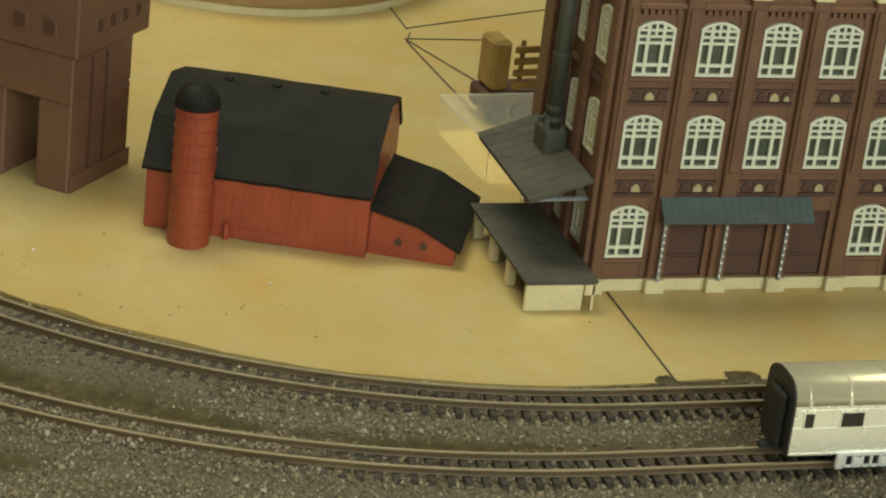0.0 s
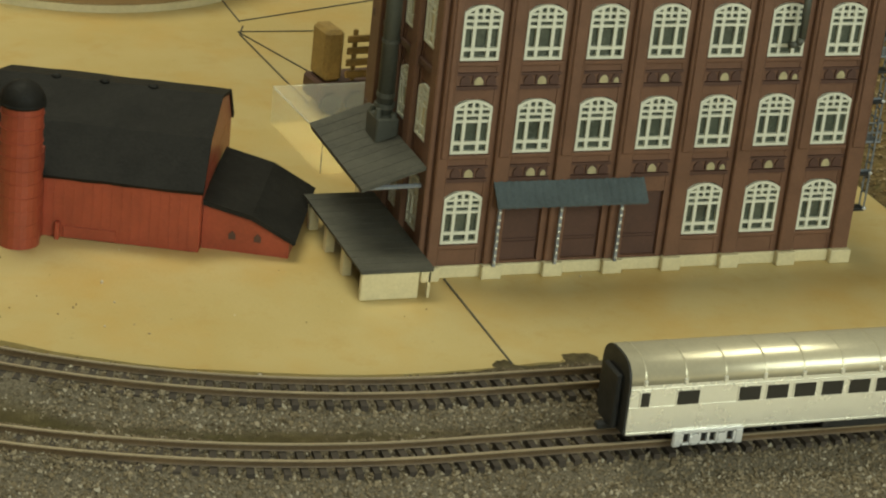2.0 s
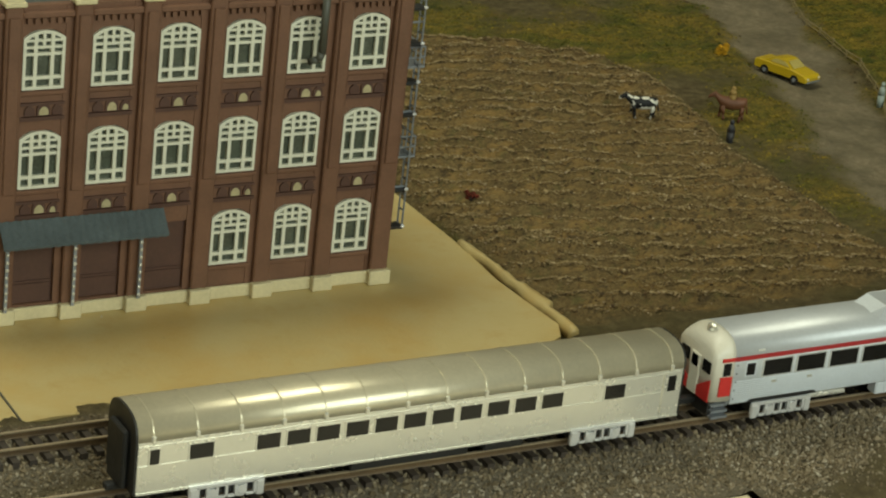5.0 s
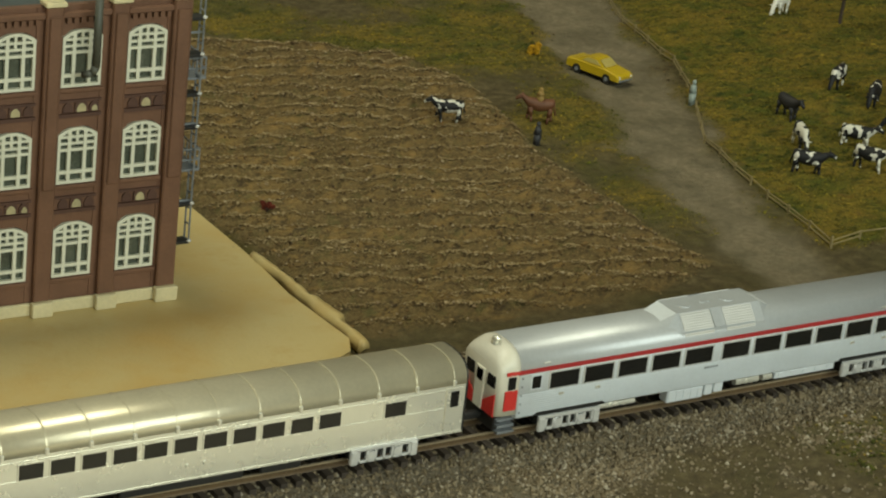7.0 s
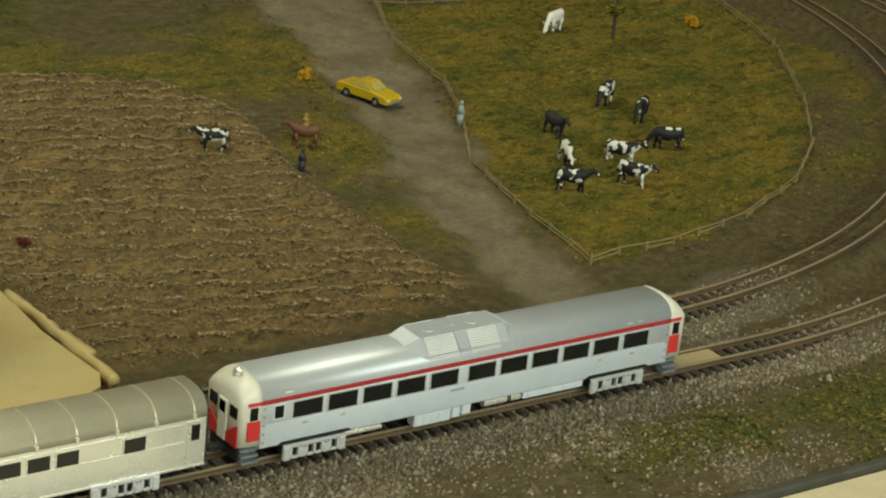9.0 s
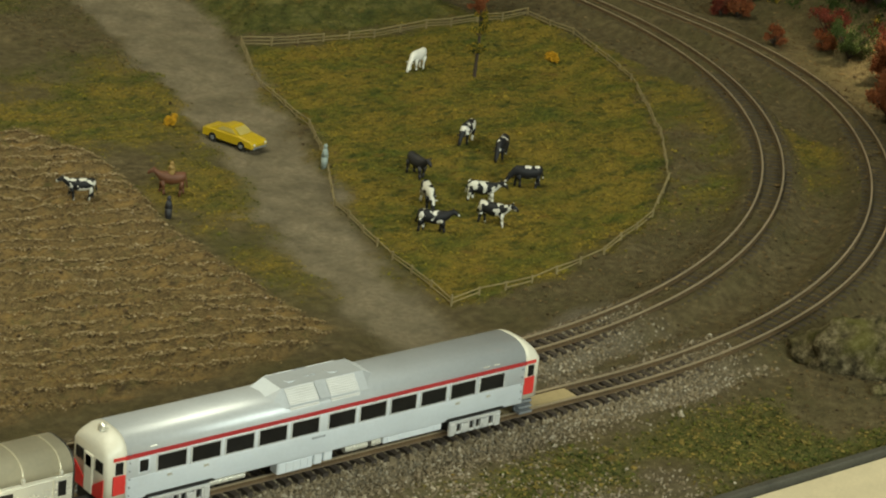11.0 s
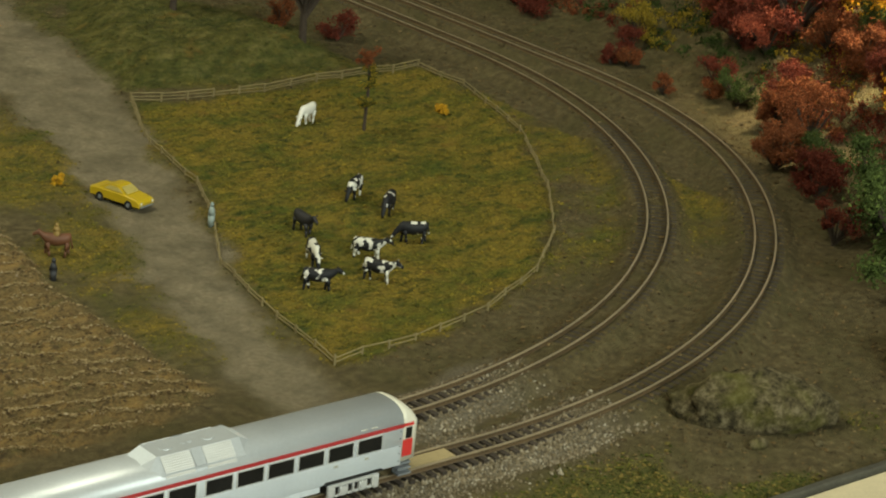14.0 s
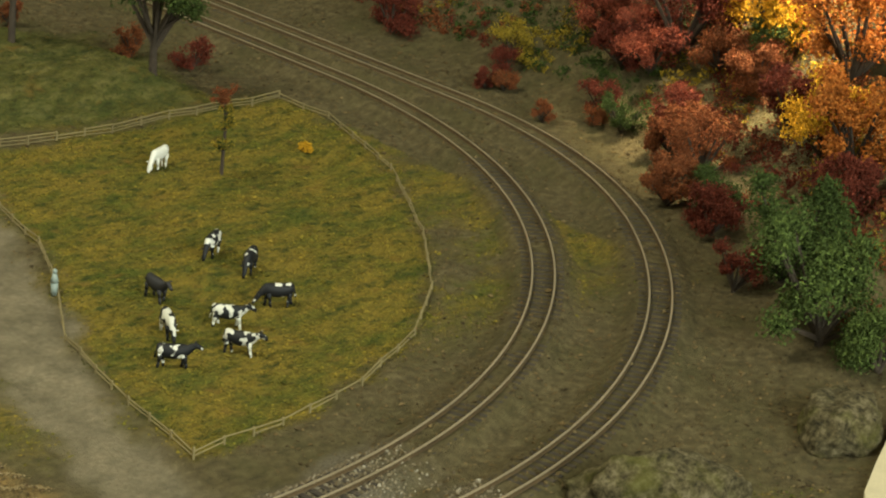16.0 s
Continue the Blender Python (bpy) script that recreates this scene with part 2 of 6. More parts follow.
# ---------------- the ground ----------------
PASTURE = [(0.384, -0.030), (0.424, -0.028), (0.469, -0.018), (0.517, 0.006), (0.555, 0.037), (0.596, 0.086), (0.638, 0.152), (0.662, 0.222), (0.661, 0.257),
           (0.609, 0.255), (0.560, 0.254), (0.504, 0.261), (0.491, 0.268), (0.465, 0.212), (0.452, 0.156), (0.432, 0.115), (0.406, 0.073), (0.391, 0.015)]
FIELD = [(0.186, -0.046), (0.24, -0.046), (0.290, -0.046), (0.330, -0.030), (0.329, 0.037), (0.333, 0.09), (0.345, 0.14), (0.336, 0.195), (0.29, 0.215), (0.24, 0.235), (0.186, 0.25)]
ROAD = [(0.352, -0.075, 0.016), (0.358, -0.045, 0.014), (0.369, 0.008, 0.014), (0.388, 0.070, 0.018), (0.413, 0.130, 0.021), (0.436, 0.200, 0.023), (0.460, 0.265, 0.025), (0.478, 0.335, 0.029), (0.50, 0.45, 0.03), (0.53, 0.95, 0.03)]
BERM = [(0.50, 0.285), (0.56, 0.272), (0.635, 0.270), (0.640, 0.31), (0.640, 0.36), (0.615, 0.40), (0.57, 0.44), (0.53, 0.40), (0.505, 0.33)]


def inside_distance(px, py, poly):
    """Signed distance to a polygon: positive inside."""
    d = np.full(px.shape, 9.0)
    odd = np.zeros(px.shape, bool)
    for (ax, ay), (bx, by) in zip(poly, poly[1:] + poly[:1]):
        ux, uy = bx - ax, by - ay
        s = np.clip(((px - ax) * ux + (py - ay) * uy) / (ux * ux + uy * uy), 0, 1)
        d = np.minimum(d, np.hypot(px - ax - s * ux, py - ay - s * uy))
        if ay != by:
            odd ^= ((ay > py) != (by > py)) & (px < ux * (py - ay) / uy + ax)
    return np.where(odd, d, -d)


def line_distance(px, py, line):
    d = np.full(px.shape, 9.0)
    for (ax, ay), (bx, by) in zip(line[::3], line[3::3] + line[-1:]):
        ux, uy = bx - ax, by - ay
        if ux * ux + uy * uy > 0:
            s = np.clip(((px - ax) * ux + (py - ay) * uy) / (ux * ux + uy * uy), 0, 1)
            d = np.minimum(d, np.hypot(px - ax - s * ux, py - ay - s * uy))
    return d


def road_distance(px, py):
    """Positive inside the road."""
    d = np.full(px.shape, -9.0)
    for (ax, ay, aw), (bx, by, bw) in zip(ROAD, ROAD[1:]):
        ux, uy = bx - ax, by - ay
        s = np.clip(((px - ax) * ux + (py - ay) * uy) / (ux * ux + uy * uy), 0, 1)
        d = np.maximum(d, aw + (bw - aw) * s - np.hypot(px - ax - s * ux, py - ay - s * uy))
    return d


def fbm(px, py, size, seed, octaves=4):
    """Smooth random heights, about -1 to 1, from lattice values."""
    rng = np.random.RandomState(seed)
    out, amp = np.zeros(px.shape), 1.0
    for k in range(octaves):
        g = rng.rand(128, 128) * 2 - 1
        u, v = px / size + 37.3 * k, py / size + 11.7 * k
        i, j = np.floor(u).astype(int), np.floor(v).astype(int)
        fu, fv = u - i, v - j
        fu, fv = fu * fu * (3 - 2 * fu), fv * fv * (3 - 2 * fv)
        a, b, c, d = g[i % 128, j % 128], g[(i + 1) % 128, j % 128], g[i % 128, (j + 1) % 128], g[(i + 1) % 128, (j + 1) % 128]
        out += amp * ((a * (1 - fu) + b * fu) * (1 - fv) + (c * (1 - fu) + d * fu) * fv)
        amp, size = amp * 0.5, size * 0.5
    return out


def soft_step(x, a, b):
    s = np.clip((x - a) / (b - a), 0, 1)
    return s * s * (3 - 2 * s)


def hill_height(px, py):
    """The wooded slope outside the bend and at the back."""
    r = np.hypot(px - 0.375, np.minimum(py - 0.25, 0))
    out = np.where(px > 0.375, r - 0.3685, py * 0 - 1)
    front = soft_step(py, -0.14, -0.04)
    return soft_step(out, 0.025, 0.30) * 0.17 * front * soft_step(px, 0.5, 0.66)


def row_phase(px, py):
    """Counts the plough rows across the field."""
    return (0.271 * px + 0.963 * py + 0.0003 * fbm(px, py, 0.03, 12)) / 0.0108


def ground_fields(px, py):
    """Heights and the weights of grass, road, plough and ballast."""
    wob = 0.006 * fbm(px, py, 0.02, 3)
    past = inside_distance(px, py, PASTURE)
    field = inside_distance(px, py, FIELD)
    road = road_distance(px, py)
    track = np.minimum(line_distance(px, py, OUTER), line_distance(px, py, INNER))
    berm = inside_distance(px, py, BERM)
    patch = fbm(px, py, 0.05, 8)
    grass = np.maximum(soft_step(past + wob, -0.006, 0.006), 0.8 * soft_step(0.9 * patch + 0.25, -0.2, 0.5) * soft_step(py, -0.02, 0.03) * (px < 0.66) * soft_step(field, 0.004, -0.01))
    grass = np.maximum(grass, soft_step(berm + wob, -0.008, 0.006))
    grass = np.maximum(grass, soft_step(-py - 0.135 + 0.8 * wob, 0.0, 0.02) * soft_step(px + 2 * wob, 0.27, 0.32) * soft_step(0.54 - px + 2 * wob, 0.0, 0.05) * soft_step(patch, -0.4, 0.35) * 0.9)
    roadw = soft_step(road + 1.1 * wob, -0.008, 0.006)
    plough = soft_step(field + 0.5 * wob, -0.004, 0.004) * (1 - roadw)
    ballast = np.maximum(soft_step(0.021 - track + 0.5 * wob, 0.0, 0.008) * soft_step(0.46 - px + 2 * wob, 0.0, 0.06), soft_step(-0.095 - py + 0.5 * wob, 0, 0.01) * soft_step(0.42 - px + 4 * wob, 0.0, 0.14))
    drift = soft_step(fbm(px, py, 0.035, 17) + 0.3 * fbm(px, py, 0.008, 18), -0.10, 0.75)
    ballast = ballast * (1 - (1 - drift) * 0.9 * soft_step(px, 0.10, 0.22) * soft_step(-0.132 - py, 0, 0.012))
    grass = grass * (1 - roadw) * (1 - plough) * (1 - soft_step(0.018 - track, 0.0, 0.01))
    calm = 1 - 0.85 * soft_step(0.020 - track, 0.0, 0.006)
    z = (0.0006 * fbm(px, py, 0.012, 5) + 0.0012 * fbm(px, py, 0.06, 6)) * calm
    z += 0.0009 * grass * fbm(px, py, 0.004, 7, 2)
    along = row_phase(px, py)
    z += plough * (0.0021 * np.sin(along * 2 * math.pi) + 0.0010 * fbm(px, py, 0.005, 9, 2) + 0.001)
    z -= 0.001 * roadw
    bare = soft_step(px, -0.14, -0.06) * soft_step(0.44 - px, 0, 0.08) * soft_step(-py, 0.06, 0.07)
    z += (0.0045 - 0.0016 * bare) * soft_step(0.016 - track, 0.0, 0.008) - 0.0006
    z += 0.012 * soft_step(berm, 0.0, 0.035)
    hill = hill_height(px, py)
    z += hill * (1 + 0.10 * fbm(px, py, 0.05, 14)) + 0.5 * hill * 0.08 * fbm(px, py, 0.02, 15)
    # the tan board takes the place of the ground here
    board = soft_step(0.184 - px, 0, 0.004) * soft_step(py + 0.056, 0, 0.006) * np.where(px < -0.02, soft_step(0.229 - np.hypot(px + 0.02, py - 0.1655), 0, 0.004), 1)
    z = z * (1 - board) - 0.004 * board
    front = np.where(px < 0.178, -0.153, -0.190)
    z -= 0.001 * soft_step(front + 0.01 - py, 0, 0.01)
    return z, grass, roadw, plough, ballast


def ground_height(x, y):
    return float(ground_fields(np.array([x]), np.array([y]))[0][0])


def ground_material():
    n = Nodes("layout_ground", 0.85, 0, 0.25)
    grass, road, plough, ballast = n.attribute("zones")
    fine, mid, big = n.noise(1100, 4, 0.7), n.noise(240, 5, 0.65), n.noise(38, 4)
    dirt = n.ramp(mid, [(0.25, (0.042, 0.031, 0.013)), (0.5, (0.104, 0.080, 0.035)), (0.75, (0.190, 0.148, 0.072))])
    turf = turf_colour(n, fine)
    lane = n.ramp(n.noise(420, 5, 0.7), [(0.2, (0.14, 0.114, 0.068)), (0.5, (0.235, 0.192, 0.120)), (0.85, (0.36, 0.30, 0.195))])
    lane = n.mix(n.ramp(n.noise(48, 5, 0.7), [(0.4, (0, 0, 0)), (0.65, (0.75, 0.75, 0.75))]), lane, (0.105, 0.088, 0.050))
    soil = n.ramp(n.noise(620, 5, 0.75), [(0.25, (0.070, 0.045, 0.017)), (0.5, (0.172, 0.116, 0.044)), (0.7, (0.27, 0.19, 0.080)), (0.85, (0.36, 0.27, 0.135))])
    soil = n.mix(n.maths("MULTIPLY", big, 0.35), soil, (0.075, 0.048, 0.022))
    soil = n.mix(n.ramp(n.noise(110, 4, 0.7, (0.6, 1.5, 1)), [(0.50, (0, 0, 0)), (0.66, (0.7, 0.7, 0.7))]), soil, (0.30, 0.185, 0.060))
    soil = n.mix(n.ramp(n.noise(150, 4, 0.7), [(0.54, (0, 0, 0)), (0.70, (0.6, 0.6, 0.6))]), soil, (0.10, 0.098, 0.030))
    soil = n.mix(n.ramp(n.noise(190, 4, 0.75, (0.6, 1.6, 1)), [(0.56, (0, 0, 0)), (0.66, (0.8, 0.8, 0.8))]), soil, (0.050, 0.034, 0.016))
    stone = n.ramp(n.noise(950, 4, 0.8), [(0.25, (0.05, 0.042, 0.030)), (0.5, (0.18, 0.150, 0.105)), (0.75, (0.34, 0.30, 0.23))])
    stone = n.mix(n.maths("MULTIPLY", n.noise(70, 3), 0.6), stone, (0.11, 0.09, 0.06))
    c = n.mix(n.maths("MULTIPLY", ballast, 0.9), n.mix(n.ramp(n.noise(30, 4), [(0.45, (0, 0, 0)), (0.7, (0.6, 0.6, 0.6))]), dirt, (0.062, 0.058, 0.016)), stone)
    c = n.mix(road, c, lane)
    c = n.mix(plough, c, soil)
    c = n.mix(grass, c, turf)
    n.colour(c)
    n.bump(n.maths("ADD", fine, mid), 0.0011)
    return n.mat


M_GROUND = ground_material()


def build_ground():
    xs, ys = np.arange(-0.40, 1.25, 0.0024), np.arange(-0.19, 1.0, 0.0024)
    px, py = np.meshgrid(xs, ys, indexing="ij")
    z, grass, road, plough, ballast = ground_fields(px, py)
    nx, ny = px.shape
    ids = np.arange(nx * ny).reshape(nx, ny)
    quads = np.stack([ids[:-1, :-1], ids[1:, :-1], ids[1:, 1:], ids[:-1, 1:]], -1)
    on_board = (px[:-1, :-1] > -0.02) | (np.hypot(px[:-1, :-1] + 0.02, py[:-1, :-1] - 0.1655) < 0.215)
    keep = ~((px[:-1, :-1] < 0.17) & (py[:-1, :-1] > -0.02) & on_board) & ~((px[:-1, :-1] < 0.178) & (py[:-1, :-1] < -0.155))
    quads = quads[keep]
    me = bpy.data.meshes.new("ground")
    me.from_pydata(np.stack([px, py, z], -1).reshape(-1, 3).tolist(), [], quads.tolist())
    col = me.color_attributes.new("zones", "FLOAT_COLOR", "POINT")
    col.data.foreach_set("color", np.stack([grass, road, plough, ballast], -1).astype(np.float32).ravel())
    me.materials.append(M_GROUND)
    me.polygons.foreach_set("use_smooth", np.ones(len(me.polygons), bool))
    tagged(new("ground", me), "layout scenery of ploughed soil, dry turf, dirt lane and ballast", "ground", kind="structure")


build_ground()


def board_material():
    n = Nodes("tan_painted_board", 0.38, 0, 0.5)
    slow, mid, fine = n.noise(9, 4), n.noise(60, 5, 0.7), n.noise(700, 3)
    c = n.ramp(slow, [(0.3, (0.46, 0.338, 0.122)), (0.7, (0.54, 0.43, 0.20))])
    c = n.mix(n.ramp(mid, [(0.55, (0, 0, 0)), (0.72, (0.45, 0.45, 0.45))]), c, (0.43, 0.25, 0.065))
    c = n.mix(n.ramp(n.noise(22, 4), [(0.46, (0, 0, 0)), (0.68, (0.6, 0.6, 0.6))]), c, (0.50, 0.305, 0.078))
    c = n.mix(n.ramp(n.noise(330, 2), [(0.70, (0, 0, 0)), (0.76, (0.5, 0.5, 0.5))]), c, (0.30, 0.21, 0.09))
    n.colour(c)
    n.rough(n.maths("ADD", n.maths("MULTIPLY", mid, 0.3), 0.25))
    n.bump(n.maths("ADD", fine, n.maths("MULTIPLY", mid, 2.0)), 0.00012)
    return n.mat


M_BOARD = board_material()
M_PENCIL = plain("pencil_line", (0.07, 0.065, 0.05), 0.7, vary=0.3)


def build_board():
    edge = arc(-0.020, 0.1655, 0.229, -2 * H, -H, 0.012)
    rng = random.Random(4)
    edge = [(x + rng.uniform(-0.001, 0.001), y + rng.uniform(-0.0012, 0.0012)) for x, y in edge]
    edge += [(x, -0.0630 + 0.001 * math.sin(90 * x) + rng.uniform(-0.0008, 0.0008)) for x in np.arange(0.0, 0.15, 0.012)]
    edge += [(0.165, -0.060), (0.1775, -0.053), (0.1815, -0.045), (0.1805, -0.030), (0.1795, -0.010), (0.1815, 0.02), (0.1815, 0.06), (0.183, 0.2), (0.183, 0.95), (-0.4, 0.95), (-0.4, 0.1655)]
    bm = prism(bmesh.new(), edge, "z", -0.012, 0.0)
    tagged(part("tabletop", bm, M_BOARD), "tan painted plywood layout board with faint stains", "board", kind="structure")
    # raised plaster lip along its end
    rng = random.Random(9)
    rings = []
    for k in range(34):
        y = -0.052 + k * 0.0022
        w = 0.0020 + 0.0004 * math.sin(k * 0.7) + rng.uniform(-0.0002, 0.0002) + (0.0012 if 8 < k < 17 else 0)
        h = 0.0017 + rng.uniform(-0.0002, 0.0002)
        x = 0.1830 + 0.0006 * math.sin(k * 0.35) + (0.0015 if 8 < k < 17 else 0)
        rings.append([(x - w, y, -0.002), (x - 0.6 * w, y, h * 0.7), (x, y, h), (x + 0.7 * w, y, h * 0.7), (x + w, y, -0.002)])
    tagged(part("trim", loft(bmesh.new(), rings), M_BOARD, smooth=True), "rough plaster lip along the end of the tan board", "trim", kind="structure")
    lines = [((0.002, -0.002), (0.002, -0.062)), ((0.003, 0.30), (0.003, 0.248)), ((0.003, 0.249), (0.078, 0.279)), ((0.003, 0.243), (-0.001, 0.233)),
             ((-0.001, 0.236), (0.036, 0.236)), ((-0.001, 0.232), (0.004, 0.155)), ((-0.001, 0.236), (0.022, 0.165))]
    for a, b in lines:
        d = Vector((b[0] - a[0], b[1] - a[1], 0)).normalized()
        s = Vector((-d.y, d.x, 0)) * 0.00028
        bm = bmesh.new()
        a, b = Vector((*a, 0)), Vector((*b, 0))
        prism(bm, [tuple((a - s).xy), tuple((b - s).xy), tuple((b + s).xy), tuple((a + s).xy)], "z", 0.0001, 0.0004)
        tagged(part("pencil_line", bm, M_PENCIL), "thin dark line marked on the tan board", "marking", "pencil lines", kind="structure")
    # pale wooden edge of the layout along the aisle
    bm = box(bmesh.new(), -0.6, 0.177, -0.36, -0.1545, -0.035, -0.001, 0.001)
    tagged(part("baseboard", bm, M_WOODBASE), "pale wooden front edge of the layout", "edge board", kind="structure")
    bm = box(bmesh.new(), 0.1785, 1.3, -0.36, -0.194, -0.035, -0.0012, 0.001)
    tagged(part("baseboard", bm, M_WOODBASE), "pale wooden front edge of the layout", "edge board", kind="structure")
    bm = box(bmesh.new(), 0.1785, 1.3, -0.1935, -0.1905, -0.02, 0.0006, 0.0004)
    tagged(part("trim", bm, M_DECK), "grey edge strip along the front of the layout", "trim", kind="structure")
    bm = box(bmesh.new(), -0.6, 1.3, -0.36, 1.05, -0.10, -0.0365, 0.001)
    tagged(part("table_frame", bm, M_WOODBASE), "wooden table under the layout", "table", kind="structure")
    bm = prism(bmesh.new(), [(0.53, -0.196), (0.55, -0.179), (0.5725, -0.167), (0.5965, -0.155), (0.66, -0.122), (1.3, 0.18), (1.3, -0.196)], "z", -0.02, 0.0035)
    tagged(part("baseboard", bm, M_WOODBASE), "pale painted corner of the layout edge", "edge board", kind="structure")
    for x in (-0.5, 1.2):
        for y in (-0.28, 0.95):
            tagged(part("table_leg", box(bmesh.new(), x, x + 0.06, y, y + 0.06, -1.0, -0.1), M_WOODBASE), "wooden leg of the layout table", "leg", kind="structure")


build_board()


# ---------------- the tracks ----------------
def offset_line(line, d):
    out = []
    for k in range(len(line)):
        a, b = line[max(0, k - 1)], line[min(len(line) - 1, k + 1)]
        l = math.dist(a, b)
        out.append((line[k][0] - (b[1] - a[1]) / l * d, line[k][1] + (b[0] - a[0]) / l * d))
    return out


def rail(line, track):
    """One rail with web and head."""
    prof = [(-0.0005, 0.0040), (0.0005, 0.0040), (0.0003, 0.0044), (0.0003, 0.0054), (0.00036, 0.0056), (0.00036, RAIL_TOP), (-0.00036, RAIL_TOP), (-0.00036, 0.0056), (-0.0003, 0.0054), (-0.0003, 0.0044)]
    side = [offset_line(line, p[0]) for p in prof]
    rings = [[(side[k][i][0], side[k][i][1], prof[k][1]) for k in range(len(prof))] for i in range(len(line))]
    ob = part("rail", loft(bmesh.new(), rings), M_RAILWEB, track, "worn rail with a bright head and rusty web")
    ob.data.materials.append(M_RAIL)
    for p in ob.data.polygons:
        p.material_index = int(p.center.z > RAIL_TOP - 0.00022)
    return ob


def build_track(line, label, near):
    t = thing("railway_track", Matrix(), label, "track", "tracks", "structure")
    for d in (-GAUGE / 2, GAUGE / 2):
        rail(offset_line(line, d), t)
    mesh = bpy.data.meshes.new("tie")
    bm = box(bmesh.new(), -0.0010, 0.0010, -0.0085, 0.0085, 0.0012, 0.0039)
    bm.to_mesh(mesh)
    bm.free()
    mesh.materials.append(M_TIE)
    gap, run, far = 0.0046, 0.0, []
    for a, b in zip(line, line[1:]):
        l = math.dist(a, b)
        while run < l:
            p = (a[0] + (b[0] - a[0]) * run / l, a[1] + (b[1] - a[1]) * run / l)
            turn = math.degrees(math.atan2(b[1] - a[1], b[0] - a[0]))
            if near[0] < p[0] < near[1] and p[1] < 0.25:
                o = new("tie", mesh)
                o.parent, o.matrix_local = t, pose(p[0], p[1], 0, 0, 0, turn)
            else:
                far.append(pose(p[0], p[1], 0, 0, 0, turn))
            run += gap
        run -= l
    verts, faces = [], []
    for m in far:
        k = len(verts)
        verts += [m @ v.co for v in mesh.vertices]
        faces += [[k + i for i in p.vertices] for p in mesh.polygons]
    o = from_arrays("ties", verts, faces, M_TIE)
    o.parent = t
    tagged(o, "far black ties", kind="stuff")


build_track(OUTER, "front track of worn rails on black ties, curving round the bend", (-0.22, 0.62))
build_track(INNER, "rear track of worn rails on black ties, curving round the bend", (-0.22, 0.62))


def crossing(x, y, label):
    """A tan plank between the rails where the lane meets the track."""
    bm = box(bmesh.new(), x, x + 0.031, y - 0.0034, y + 0.0034, 0.0030, 0.0057, 0.0003)
    tagged(part("crossing_plank", bm, M_PLANK), label, "plank", "crossing planks")


crossing(0.333, -0.1185, "tan crossing plank between the front rails")
crossing(0.313, -0.0825, "tan crossing plank between the rear rails")

# ---------------- the brick factory ----------------
BAY, WIN_W, WIN_H = 0.0206, 0.0124, 0.0175
ROWS_Z = (0.0112, 0.0411, 0.0712)


def arch_outline(w, h, rise, x0=0.0, z0=0.0, n=8):
    """A flat-sided window outline with a shallow arched head."""
    pts = [(x0, z0), (x0 + w, z0), (x0 + w, z0 + h - rise)]
    for k in range(1, n):
        u = k / n
        pts.append((x0 + w * (1 - u), z0 + h - rise + rise * math.sin(math.pi * u) ** 0.8))
    return pts + [(x0, z0 + h - rise)]


def window_meshes():
    """The white frame with its bars, and the dark pane behind it."""
    w, h, rise, t = WIN_W, WIN_H, 0.0022, 0.0009
    bm = bmesh.new()
    outer = arch_outline(w, h, rise)
    cx, cz = w / 2, h / 2
    inner = [(cx + (x - cx) * (1 - 2 * t / w), cz + (z - cz) * (1 - 2 * t / h)) for x, z in outer]
    vs = [[bm.verts.new((x, y, z)) for x, z in ring] for ring, y in ((outer, -0.0003), (inner, -0.0003), (inner, 0.0009), (outer, 0.0009))]
    n = len(outer)
    for a, b in ((0, 1), (1, 2), (3, 0)):
        for k in range(n):
            j = (k + 1) % n
            bm.faces.new((vs[a][k], vs[a][j], vs[b][j], vs[b][k]))
    bar, bars = 0.00042, []
    for x in (0.30, 0.70):
        bars.append(box(bmesh.new(), w * x - bar * 1.3, w * x + bar * 1.3, -0.0002, 0.0008, 0.0004, h - 0.0010))
    for z, k in ((0.20, 1.2), (0.60, 1.0), (0.715, 0.9), (0.83, 0.9)):
        bars.append(box(bmesh.new(), 0.0004, w - 0.0004, -0.00015, 0.0008, h * z - bar * k, h * z + bar * k))
    bars.append(box(bmesh.new(), w * 0.5 - bar, w * 0.5 + bar, -0.0001, 0.0008, h * 0.71, h - 0.0006))
    ring = bm
    pane = bmesh.new()
    prism(pane, arch_outline(w - 0.0006, h - 0.0006, rise, 0.0003, 0.0003), "y", 0.0012, 0.0016)
    return ring, pane, bars


ARCHES = ((0.0008, 0.0031, 0.0030), (0.0045, 0.0040, 0.0036), (0.0091, 0.0031, 0.0030))


def small_arches(bm, x0, z0):
    """Three little arched niches under a storey."""
    for c, w, h in ARCHES:
        prism(bm, arch_outline(w, h, 0.0013, x0 + c, z0), "y", -0.0003, 0.0002)


